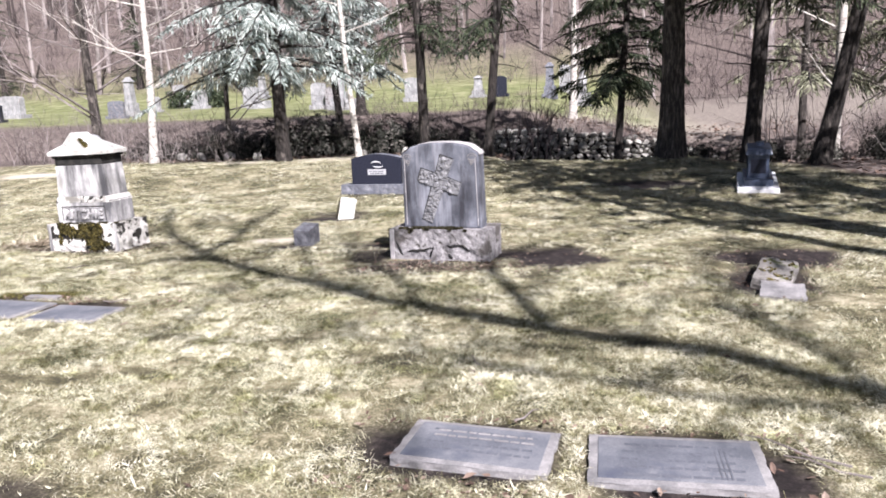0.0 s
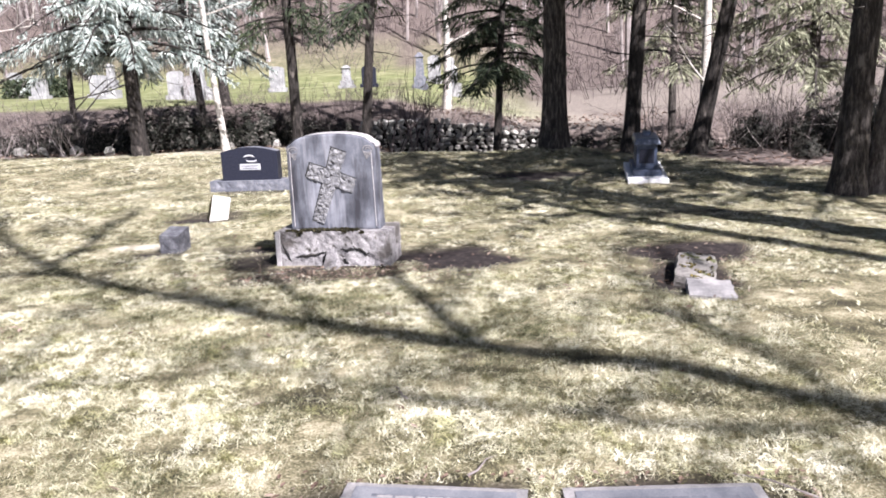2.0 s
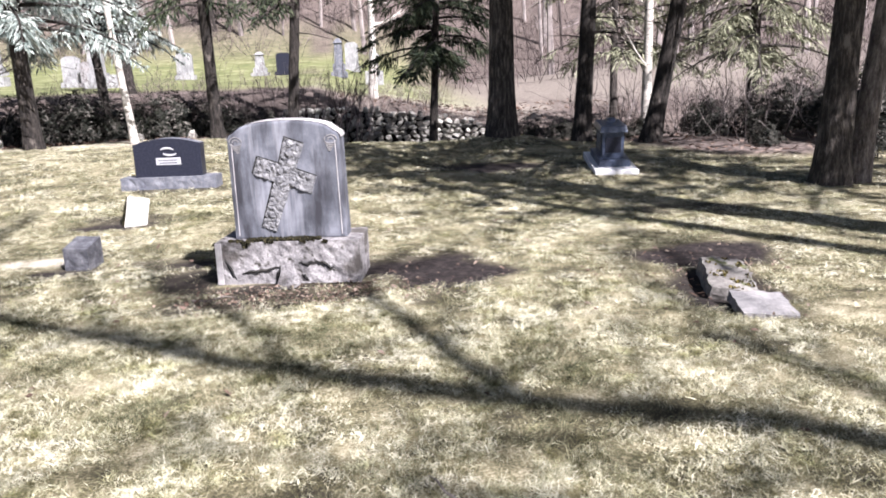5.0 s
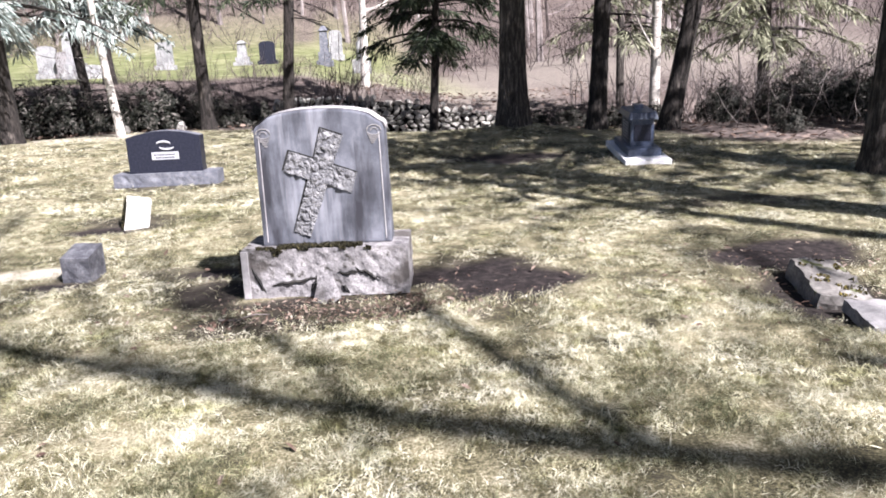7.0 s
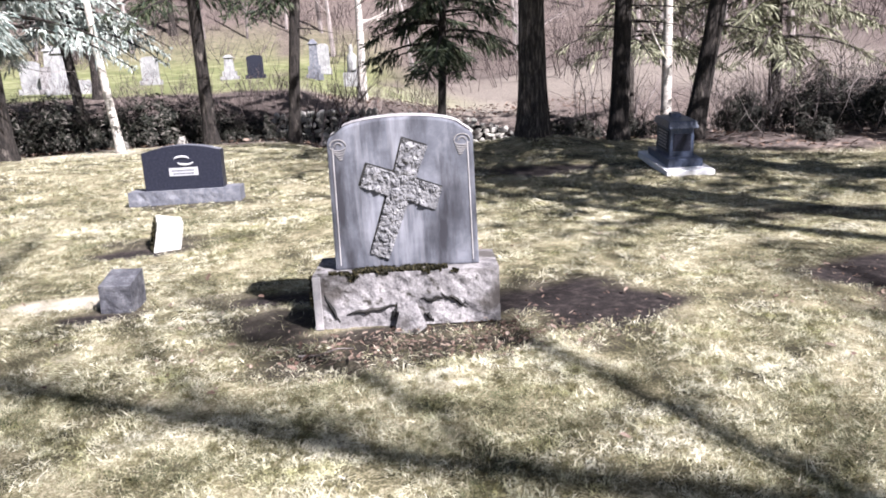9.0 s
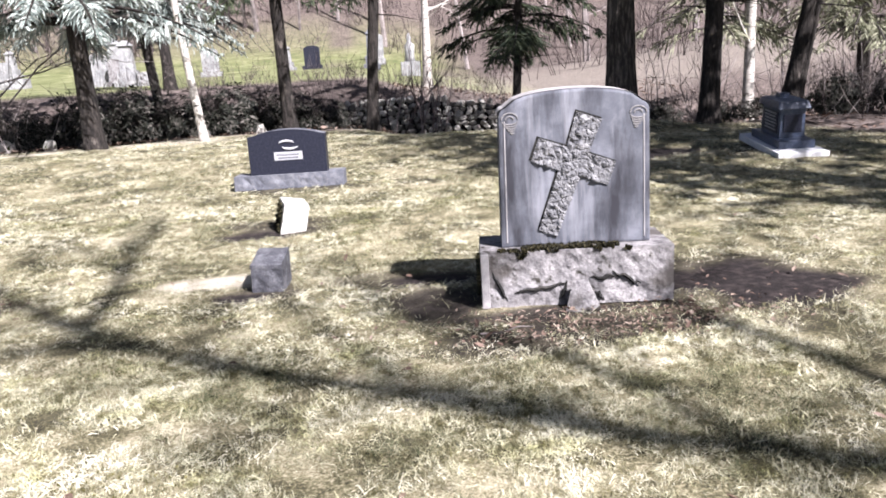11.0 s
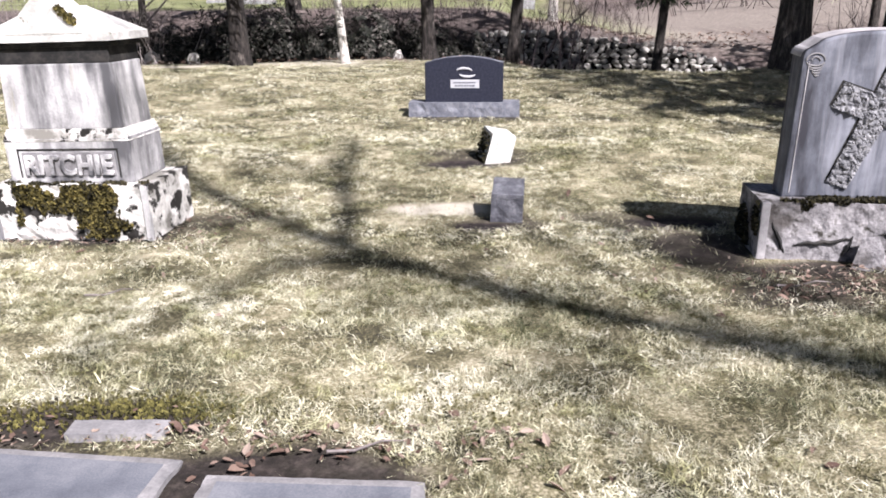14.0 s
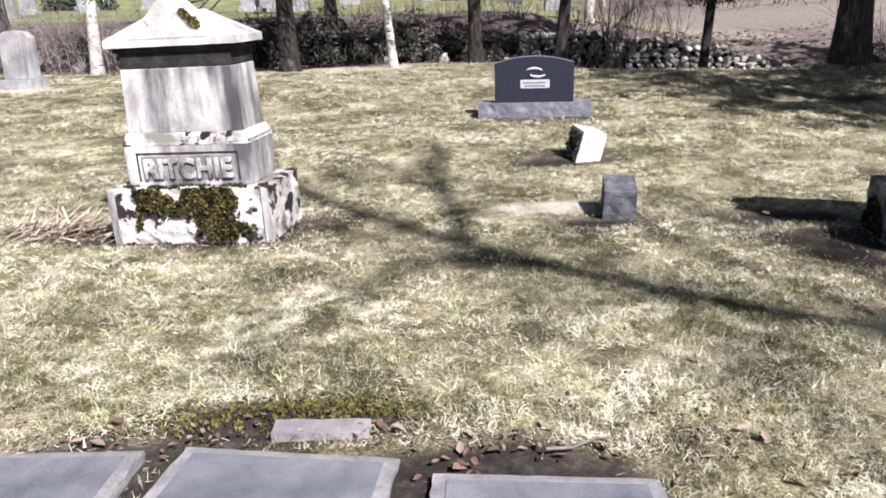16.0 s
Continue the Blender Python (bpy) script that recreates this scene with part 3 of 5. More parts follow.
            fan.tube(arc, [0.0052 * math.sin(math.pi * (0.15 + 0.7 * q / 8)) for q in range(9)], 5)
        for rr in (0.022, 0.046):
            hood = [(c.x + rr * math.cos(a) + sx * 0.012, -0.001, c.z + 0.072 + rr * 0.8 * math.sin(a)) for a in (math.pi * q / 8 for q in range(9))]
            fan.tube(hood, [0.0045] * 9, 5)
        part("shell_ornament", fan, plate_rim, tab, "incised shell ornament in the corner")
    # broken flake that leans on the base, cracks and moss
    fl = bmesh.new()
    for c in ((-0.1, -0.02, 0.0), (0.03, -0.07, 0.0), (0.09, -0.03, 0.03), (0.03, 0.02, 0.175), (-0.05, 0.015, 0.165), (-0.06, 0.03, 0), (0.07, 0.04, 0.02), (0.05, -0.035, 0.1)):
        fl.verts.new(c)
    bmesh.ops.convex_hull(fl, input=fl.verts[:])
    f = part("flake", fl, rock_base, t, "broken triangular flake leaning on the base")
    f.matrix_local = pose(0.02, -0.31, -0.01)
    rnd = random.Random(5)
    cr = Soup()
    for x0, z0, x1, z1 in ((-0.36, 0.075, -0.06, 0.135), (-0.06, 0.135, -0.10, 0.03), (0.08, 0.15, 0.22, 0.165), (0.20, 0.19, 0.36, 0.10), (-0.48, 0.2, -0.40, 0.03), (0.1, 0.08, 0.15, 0.02)):
        n = 8
        cr.tube([(x0 + (x1 - x0) * i / n, -0.240 + rnd.uniform(-0.004, 0.003), z0 + (z1 - z0) * i / n + rnd.uniform(-0.012, 0.012)) for i in range(n + 1)],
                [0.003 + 0.010 * math.sin(math.pi * i / n) for i in range(n + 1)], 5)
    part("crack", cr, shaded_band, b, "dark cracks")
    mp = []
    while len(mp) < 900:
        x, y = rnd.uniform(-0.44, 0.24), rnd.uniform(-0.235, -0.125)
        if noise.noise(Vector((x * 8, y * 14, 3))) > 0.08 - 0.26 * (y < -0.19) * (abs(x + 0.05) < 0.25):
            mp.append((x, y, 0.326))
    for _ in range(900):
        x, z = rnd.uniform(-0.34, 0.3), rnd.uniform(0.245, 0.325)
        if noise.noise(Vector((x * 11, z * 9, 8))) + (z - 0.3) * 5 > 0.12:
            mp.append((x, -0.238, z))
    part("moss", tufts(mp, 0.018, 6), moss_dark, b, "dark moss along the foot of the tablet")
    return t


def family_monument():
    t = thing("monument", "white marble family monument with raised lettering and mossy base, leaning slightly", "headstone", rot(-5.025, 7.745, 0.0, -5.3, 0.6, -1.2) @ Matrix.Diagonal((0.985, 0.93, 0.975, 1)))
    b = part("base", rough_block(1.03, 0.60, 0.35, 14, 0.022, 8, 1.1, 0.5, 0.3), marble_lichen, t, "lichen-blotched rough marble base")
    part("margin", box(0.04, 0.03, 0.345, 0.004, 0, -0.300, -0.497), marble, b)
    part("margin", box(0.04, 0.03, 0.345, 0.004, 0, -0.300, 0.497), marble, b)
    rnd = random.Random(4)
    pts = []
    while len(pts) < 1900:
        x, z = rnd.uniform(-0.34, 0.5), rnd.uniform(0.02, 0.36)
        if noise.noise(Vector((x * 5, z * 6, 1.7))) + 0.5 * noise.noise(Vector((x * 16, z * 16, 4.2))) > 0.22 - 0.75 * math.exp(-((x - 0.12) / 0.2) ** 2) + 0.5 * (z < 0.08):
            pts.append((x, -0.308 - rnd.uniform(0, 0.012), min(z, 0.345)))
    part("moss", tufts(pts, 0.02, 9, (0, -0.7, 0.7)), moss, b, "thick green-brown moss")
    pts = [(rnd.uniform(-0.46, 0.5), rnd.uniform(-0.3, -0.215), 0.352) for _ in range(500)]
    pts = [p for p in pts if noise.noise(Vector((p[0] * 9, p[1] * 9, 6))) > -0.1]
    part("moss", tufts(pts, 0.016, 10), moss_dark, b, "blackened moss along the ledge")
    t2 = part("plinth", box(0.81, 0.44, 0.285, 0.012, 0.35), marble, t, "pale plinth with blotched upper edge")
    ch = box(0.815, 0.445, 0.075, 0.0, 0.61, taper=0.93)
    part("chamfer", ch, marble_lichen, t2, "lichen-spotted chamfered ledge")
    part("name_panel", box(0.60, 0.012, 0.15, 0.003, 0.395, -0.219), plate_rim, t2, "sunken name panel")
    fr = Soup()
    for x0, x1, z0, z1 in ((-0.33, 0.33, 0.552, 0.566), (-0.33, -0.318, 0.385, 0.552), (0.318, 0.33, 0.385, 0.552)):
        fr.add([(x0, -0.2215, z0), (x1, -0.2215, z0), (x1, -0.2215, z1), (x0, -0.2215, z1)], [(0, 1, 2, 3)])
    part("panel_line", fr, shaded_band, t2, "dark line round the name")
    cu = bpy.data.curves.new("lettering", "FONT")
    cu.body, cu.size, cu.extrude, cu.align_x, cu.bevel_depth, cu.offset = "RITCHIE", 0.165, 0.012, "CENTER", 0.002, 0.004
    cu.space_character = 1.12
    tmp = new("lettering", cu)
    me = bpy.data.meshes.new_from_object(tmp.evaluated_get(bpy.context.evaluated_depsgraph_get()))
    bpy.data.objects.remove(tmp)
    me.name = "lettering"
    me.materials.clear()
    me.materials.append(marble)
    le = part("lettering", me, marble, t2, "raised block capitals")
    wide = max(v.co.x for v in me.vertices) - min(v.co.x for v in me.vertices)
    le.matrix_local = pose(0.0, -0.228, 0.41, 90, 0, 0) @ Matrix.Diagonal((0.57 / wide, 1, 1, 1))
    d = part("die", box(0.735, 0.40, 0.39, 0.01, 0.683, taper=0.96), marble, t, "streaked marble shaft tapering upward")
    # neck and moulding are coloured dark for the shade below the cap
    part("neck", box(0.70, 0.375, 0.12, 0.008, 1.072), shaded_band, t, "moulding with the cap's shade painted into it")
    part("moulding", box(0.75, 0.42, 0.035, 0.012, 1.167), shaded_band, t, "cavetto moulding in painted shade")
    cap = bmesh.new()
    w, dd = 0.41, 0.235
    z0, z1, za = 1.20, 1.245, 1.40
    lower = [cap.verts.new((x, y, z0)) for x, y in ((-w, -dd), (w, -dd), (w, dd), (-w, dd))]
    upper = [cap.verts.new((x, y, z1)) for x, y in ((-w, -dd), (w, -dd), (w, dd), (-w, dd))]
    ridge = [cap.verts.new((-0.16, 0, za)), cap.verts.new((0.16, 0, za))]
    cap.faces.new(lower[::-1])
    for k in range(4):
        cap.faces.new((lower[k], lower[(k + 1) % 4], upper[(k + 1) % 4], upper[k]))
    cap.faces.new((upper[0], upper[1], ridge[1], ridge[0]))
    cap.faces.new((upper[2], upper[3], ridge[0], ridge[1]))
    cap.faces.new((upper[1], upper[2], ridge[1]))
    cap.faces.new((upper[3], upper[0], ridge[0]))
    bevel_all(cap, 0.012)
    c = part("cap", cap, marble_cap, t, "bleached gabled cap with lichen")
    gab = bmesh.new()
    pr = [gab.verts.new((x, -dd - 0.004, z)) for x, z in ((-0.255, z1 - 0.005), (0.255, z1 - 0.005), (0.012, 1.475), (-0.012, 1.475))]
    bk = [gab.verts.new((x, 0.06, z)) for x, z in ((-0.255, z1 - 0.005), (0.255, z1 - 0.005), (0.012, 1.475), (-0.012, 1.475))]
    gab.faces.new(pr)
    gab.faces.new(bk[::-1])
    for k in range(4):
        gab.faces.new((pr[k], bk[k], bk[(k + 1) % 4], pr[(k + 1) % 4]))
    bmesh.ops.recalc_face_normals(gab, faces=gab.faces[:])
    bevel_all(gab, 0.01)
    part("gable", gab, marble_cap, c, "small front gable")
    mp = [(0.10 + 0.09 * q + rnd.gauss(0, 0.012), -0.2 - rnd.uniform(0, 0.05), 1.385 - 0.09 * q + rnd.uniform(-0.01, 0.02)) for q in (rnd.random() for _ in range(190))]
    part("moss", tufts(mp, 0.016, 12), moss, c, "moss in the gable valley")
    return t


def dark_headstone():
    t = thing("headstone", "polished blue-black granite headstone with pale engraving on a grey base", "headstone", rot(-2.62, 12.0, 0.13, -3.5))
    part("base", rough_block(1.27, 0.34, 0.165, 14, 0.014, 5, 1.2, 1.0, 0.05), slate_base, t, "rough steel-grey granite base")
    ol = [(-0.45, 0), (-0.45, 0.44), (-0.40, 0.45)] + [(-0.40 + 0.8 * k / 14, 0.45 + 0.06 * math.sin(math.pi * k / 14) ** 0.8) for k in range(1, 14)] + [(0.40, 0.45), (0.45, 0.44), (0.45, 0)]
    d = part("die", prism(ol, 0.2, 0.006), slate, t, "polished dark die with an arched top")
    d.matrix_local = pose(0, -0.10, 0.165)
    rim = Soup()
    for (x1, z1), (x2, z2) in zip(ol[1:-2], ol[2:-1]):
        rim.add([(x1, 0.0, z1 + 0.003), (x2, 0.0, z2 + 0.003), (x2, 0.2, z2 + 0.003), (x1, 0.2, z1 + 0.003)], [(0, 1, 2, 3)])
    part("top_edge", rim, slate_base, d, "rough grey top edge")
    em = Soup()
    for s in (-1, 1):
        em.tube([(0.02 + s * 0.07 * math.cos(a) * 1.3 - s * 0.02, -0.003, 0.335 + s * (0.012 + 0.035 * math.sin(a))) for a in (0.2 + 2.6 * k / 9 for k in range(10))], [0.006 + 0.008 * math.sin(math.pi * k / 9) for k in range(10)], 6)
    part("emblem", em, letter_pale, d, "pale engraved swirl emblem")
    part("name_band", box(0.33, 0.008, 0.095, 0.001, 0.16, -0.001, 0.01), letter_pale, d, "pale engraved band")
    part("lettering", bars(2, -0.13, 0.15, 0.212, 0.035, 0.018, -0.0075, 3), letter_dim, d, "two worn lines of small writing")
    return t


def footstones():
    a = thing("footstone", "low grey granite footstone tilted in the grass", "footstone", rot(-2.375, 8.0, -0.03, -6, 5, 2))
    fb = rough_block(0.205, 0.27, 0.25, 10, 0.008, 21, 1.0, 0.8, 0.15)
    for v in fb.verts:                       # the top falls towards the front
        v.co.z *= 0.88 + 0.5 * (v.co.y + 0.135)
    part("block", fb, dark_granite, a)
    b = thing("footstone", "whitish marble footstone leaning back beside the dark headstone", "footstone", rot(-2.41, 9.55, gz(-2.37, 9.5) - 0.06, 16, 6, 12))
    bm = rough_block(0.21, 0.26, 0.31, 7, 0.006, 22, 0.6, 1.2, 0.2)
    part("block", bm, marble_cap, b)
    g = tufts([(random.Random(k).uniform(-0.12, -0.1), random.Random(k + 50).uniform(-0.12, 0.12), random.Random(k + 99).uniform(0.03, 0.29)) for k in range(230)], 0.018, 31, (-1, 0, 0.2))
    part("moss", g, moss_dark, b, "black moss on one side")


def urn_pedestal():
    t = thing("pedestal_marker", "blue-grey granite pedestal marker on a white concrete pad", "headstone", rot(3.57, 12.18, 0.215, -9, 4.8, 0))
    part("pad", box(0.59, 1.47, 0.09, 0.006, -0.09), concrete, t, "white concrete pad")
    part("plinth", box(0.43, 1.0, 0.10, 0.01, 0.0), blue_granite, t)
    d = part("die", box(0.31, 0.64, 0.36, 0.008, 0.10, taper=0.96), blue_granite, t)
    part("side_panel", box(0.008, 0.5, 0.27, 0.002, 0.15, 0, -0.155), slate, d, "dark polished inscription panel")
    part("lettering", bars(6, -0.2, 0.2, 0.38, 0.04, 0.02, 0, 8), letter_pale, d, "rows of small pale writing").matrix_local = pose(-0.1615, 0, 0, 0, 0, -90)
    part("front_panel", box(0.22, 0.01, 0.22, 0.002, 0.17, -0.32), slate, d, "dark polished inset")
    c = part("cap", box(0.39, 0.74, 0.09, 0.012, 0.46, taper=0.88), blue_granite, t, "sloping cap")
    part("knob", rough_block(0.12, 0.14, 0.05, 4, 0.01, 2), blue_granite, c, "broken fixing on the cap").matrix_local = pose(0.02, 0.12, 0.55)


def slab(x0, y0, x1, y1, depth, seed, label, lines=4, inset=True, th=0.05):
    """A flat marker by its far edge, from (x0, y0) to (x1, y1), with its near edge depth metres this way."""
    a = math.atan2(y1 - y0, x1 - x0)
    w = math.hypot(x1 - x0, y1 - y0)
    cx, cy = (x0 + x1) / 2 + math.sin(a) * depth / 2, (y0 + y1) / 2 - math.cos(a) * depth / 2
    t = thing("flat_marker", label, "grave marker", pose(cx, cy, gz(cx, cy) - th + 0.022, random.Random(seed).uniform(-1, 1), random.Random(seed + 1).uniform(-1, 1), math.degrees(a)), "flat markers in the grass")
    bm = box(w, depth, th, 0.0)
    bmesh.ops.subdivide_edges(bm, edges=bm.edges[:], cuts=14, use_grid_fill=True)
    for v in bm.verts:
        if abs(v.co.x) > w / 2 - 0.001 or abs(v.co.y) > depth / 2 - 0.001:
            n = noise.noise(v.co * 12 + Vector((seed, 0, 0))) * 0.012 + noise.noise(v.co * 40 + Vector((seed, 3, 0))) * 0.005
            v.co.x -= math.copysign(abs(n), v.co.x) * (abs(v.co.x) > w / 2 - 0.02)
            v.co.y -= math.copysign(abs(n), v.co.y) * (abs(v.co.y) > depth / 2 - 0.02)
            if v.co.z > th * 0.9:
                v.co.z -= 0.004
    part("slab", bm, plate_rim, t, "weathered stone slab with chipped edges")
    if inset:
        part("panel", box(w - 0.09, depth - 0.08, 0.004, 0.0015, th - 0.0005), plate, t, "darker worn bronze-blue face")
        if lines:
            part("lettering", bars(lines, -w * 0.34, w * 0.36, depth * 0.24, depth * 0.15, 0.022, th + 0.0045, seed, True), letter_dim, t, "worn unreadable lines")
    return t, th


def flat_markers():
    a, th = slab(0.205, 2.995, 0.93, 2.93, 0.45, 1, "weathered grey flat grave marker sunk in bare earth", 4)
    part("lettering", bars(2, -0.24, 0.26, 0.1, 0.055, 0.02, th + 0.005, 17, True), plate_rim, a, "paler upper lines of writing")
    b, th = slab(1.06, 2.925, 1.82, 2.92, 0.46, 2, "blue-grey flat grave marker with a crossed emblem, sunk in bare earth", 5)
    s = Soup()
    for k in range(3):
        s.add([(0.17 + 0.02 * k, -0.16, th + 0.006), (0.178 + 0.02 * k, -0.16, th + 0.006), (0.178 + 0.02 * k, 0.09, th + 0.006), (0.17 + 0.02 * k, 0.09, th + 0.006)], [(0, 1, 2, 3)])
    s.add([(0.12, -0.075, th + 0.006), (0.25, -0.085, th + 0.006), (0.25, -0.075, th + 0.006), (0.12, -0.065, th + 0.006)], [(0, 1, 2, 3)])
    part("emblem", s, letter_dim, b, "dark engraved upright lines crossed by one")
    slab(-5.1, 5.12, -4.37, 5.13, 0.5, 3, "weathered grey flat grave marker beside two others", 0)
    slab(-4.25, 5.155, -3.56, 5.09, 0.52, 4, "weathered blue-grey flat grave marker with raised rim", 0, th=0.065)
    slab(-3.46, 5.0, -2.80, 4.98, 0.46, 5, "pale-edged flat grave marker among dead leaves", 0)
    t = thing("small_marker", "small pale stone bar lying in the moss", "grave marker", pose(-3.835, 5.26, gz(-3.835, 5.26) - 0.022, 2, 1, 2))
    part("bar", rough_block(0.315, 0.085, 0.05, 8, 0.006, 41, 1, 1, 0.3), plate_rim, t)


def broken_stones():
    t = thing("broken_stone", "mossy broken stone block sunk in bare earth", "stone", pose(2.63, 6.45, gz(2.63, 6.45) - 0.05, 4, 7, -17))
    part("block", rough_block(0.30, 0.70, 0.15, 9, 0.03, 33, 1, 1, 0.6), field_stone, t)
    pts = [(random.Random(k).uniform(-0.14, 0.14), random.Random(k + 500).uniform(-0.34, 0.34), 0.152) for k in range(420)]
    part("moss", tufts([p for p in pts if noise.noise(Vector(p) * 7) > 0.05], 0.014, 35), moss, t, "thin moss")
    t = thing("broken_stone", "pale flat fragment of stone beside the mossy block", "stone", pose(2.55, 5.78, gz(2.55, 5.78) - 0.02, 5, 3, -12))
    part("fragment", rough_block(0.32, 0.40, 0.07, 8, 0.02, 34, 1, 1, 0.3), plate_rim, t)


cross_headstone()
family_monument()
dark_headstone()
footstones()
urn_pedestal()
flat_markers()
broken_stones()


# ---- trees ----
def trunk_soup(base, top, r0, r1, seed, sides=14, bend=0.06, flare=1.5, rings=26):
    """A tapered trunk with a flared, ribbed foot, from base through top."""
    s = Soup()
    base, top = Vector(base), Vector(top)
    verts = []
    for i in range(rings + 1):
        u = (i / rings) ** 1.5
        c = base.lerp(top, u) + Vector((noise.noise(Vector((u * 2.5, seed, 0))), noise.noise(Vector((u * 2.5, seed, 5))), 0)) * bend * (top - base).length * 0.12 * math.sin(math.pi * min(u * 1.3, 1))
        hgt = u * (top - base).length
        r = r0 + (r1 - r0) * u
        fl = 1 + (flare - 1) * math.exp(-hgt / (r0 * 2.2))
        for k in range(sides):
            a = 2 * math.pi * k / sides
            rib = 1 + 0.16 * (fl - 1) * math.cos(a * 5 + seed) + 0.09 * noise.noise(Vector((math.cos(a) * 2.2, math.sin(a) * 2.2, hgt * 1.6 + seed * 3)))
            verts.append((c.x + math.cos(a) * r * fl * rib, c.y + math.sin(a) * r * fl * rib, c.z))
    faces = [(i * sides + k, i * sides + (k + 1) % sides, (i + 1) * sides + (k + 1) % sides, (i + 1) * sides + k) for i in range(rings) for k in range(sides)]
    faces.append(tuple(range(rings * sides, (rings + 1) * sides)))
    s.add(verts, faces)
    return s


def spray(s, p, d, length, width, rnd):
    """A small feather of needles: a kinked strip."""
    side = d.cross(Vector((rnd.gauss(0, 1), rnd.gauss(0, 1), rnd.gauss(0, 1))))
    if side.length < 1e-4:
        return
    side = side.normalized() * width
    m = p + d * length * 0.5
    e = p + d * length + Vector((0, 0, -0.18 * length))
    k = len(s.v)
    s.v.extend([tuple(p), tuple(m - side), tuple(m + side), tuple(e)])
    s.f.append((k, k + 1, k + 3, k + 2))


def conifer(base, lean, height, r0, seed, needles, bark, label, z_low=2.0, reach=2.2, n_limbs=60, droop=0.35, dense=1.0, bare_low=0, arc=None):
    """A conifer: trunk, whorled limbs, and a crown of drooping needle sprays. lean: metres of shift in x for one of height."""
    rnd = random.Random(seed)
    x, y = base
    z0 = gz(x, y) - 0.12
    t = thing("conifer_tree", label, "tree", Matrix.Translation((x, y, z0)), "conifers along the creek")
    top = (lean * height, 0.01 * height, height)
    part("trunk", trunk_soup((0, 0, 0), top, r0, r0 * 0.18, seed), bark, t, smooth=True)
    limbs, crown = Soup(), Soup()

    def axis_at(h):
        return Vector((lean * h, 0.01 * h, h))

    for i in range(n_limbs):
        u = (i + rnd.random()) / n_limbs
        h = z_low + (height * 0.97 - z_low) * u ** 1.35
        a = rnd.uniform(*arc) if arc and h < 5 else rnd.uniform(0, 2 * math.pi)
        L = reach * (1 - 0.8 * (h - z_low) / (height - z_low)) * rnd.uniform(0.65, 1.15)
        d = Vector((math.cos(a), math.sin(a), 0))
        p0 = axis_at(h)
        pts = []
        for k in range(6):
            v = k / 5
            pts.append(p0 + d * L * v + Vector((0, 0, 0.10 * L * v - droop * L * v * v)) + Vector((rnd.gauss(0, 0.02), rnd.gauss(0, 0.02), 0)))
        own = Soup() if h < 5.2 and y < 30 else limbs
        own.tube(pts, [max(0.004, (0.012 + 0.012 * L) * (1 - 0.85 * k / 5)) for k in range(6)], 5, False)
        if own is not limbs:
            part("limb", own, bark, t)
        step = 0.034 / dense * (1 if h < 5.5 else 2.6)
        n = int(L / step)
        side = Vector((-d.y, d.x, 0))
        for k in range(n):
            v = 0.12 + 0.88 * k / max(n, 1)
            q = v * 5
            j = min(int(q), 4)
            p = pts[j].lerp(pts[j + 1], q - j)
            if noise.noise(p * 2.6 + Vector((seed, 0, 0))) < -0.12:
                continue
            for sg in (-1, 1):
                tl = (0.08 + 0.36 * math.sin(math.pi * min(1, v * 0.9 + 0.1)) * min(1, L / 1.6)) * rnd.uniform(0.5, 1.2)
                td = (side * sg * rnd.uniform(0.5, 1) + d * rnd.uniform(0.2, 0.8) + Vector((0, 0, rnd.uniform(-1.15, 0.05)))).normalized()
                m = 3 if h < 5.5 else 1
                for w in range(m):
                    spray(crown, p + td * tl * w / m, (td + Vector((rnd.gauss(0, 0.25), rnd.gauss(0, 0.25), rnd.gauss(-0.2, 0.25)))).normalized(), tl * rnd.uniform(0.35, 0.75) * (1 if h < 5.5 else 1.6), rnd.uniform(0.008, 0.022) * (1 if h < 5.5 else 4.0), rnd)
    for i in range(bare_low):
        h = rnd.uniform(1.6, z_low + 1.2)
        a = rnd.uniform(0, 2 * math.pi)
        L = rnd.uniform(0.5, 1.6)
        p0 = axis_at(h)
        d = Vector((math.cos(a), math.sin(a), rnd.uniform(-0.25, 0.15)))
        own = Soup()
        own.tube([p0, p0 + d * L * 0.5 + Vector((0, 0, 0.03)), p0 + d * L], [0.016, 0.01, 0.003], 4, False)
        part("dead_limb", own, bark, t, "bare dead limb")
    part("upper_limbs", limbs, bark, t, "drooping dead-brown limbs")
    part("crown", crown, needles, t, "drooping needle foliage")
    return t


def grow(s, p, d, length, r, depth, rnd, spread=0.55, kids=(3, 4), up=0.15, sides=4, tips=0.35):
    """One bare branch and, from it, thinner ones."""
    bend = Vector((rnd.gauss(0, 1), rnd.gauss(0, 1), rnd.gauss(0, 1))) * 0.12
    m = p + (d + bend).normalized() * length * 0.5
    e = m + (d - bend * 0.5 + Vector((0, 0, up * 0.5))).normalized() * length * 0.5
    s.tube([p, m, e], [r, r * 0.75, r * tips], sides if depth > 1 else 3, False)
    if depth <= 0:
        return
    for _ in range(rnd.randint(*kids)):
        v = rnd.uniform(0.3, 1.0)
        q = p.lerp(m, v * 2) if v < 0.5 else m.lerp(e, v * 2 - 1)
        nd = (d + Vector((rnd.gauss(0, spread), rnd.gauss(0, spread), rnd.gauss(0, spread) + up))).normalized()
        grow(s, q, nd, length * rnd.uniform(0.45, 0.75), max(r * 0.5, 0.0025), depth - 1, rnd, spread, kids, up, sides, tips)


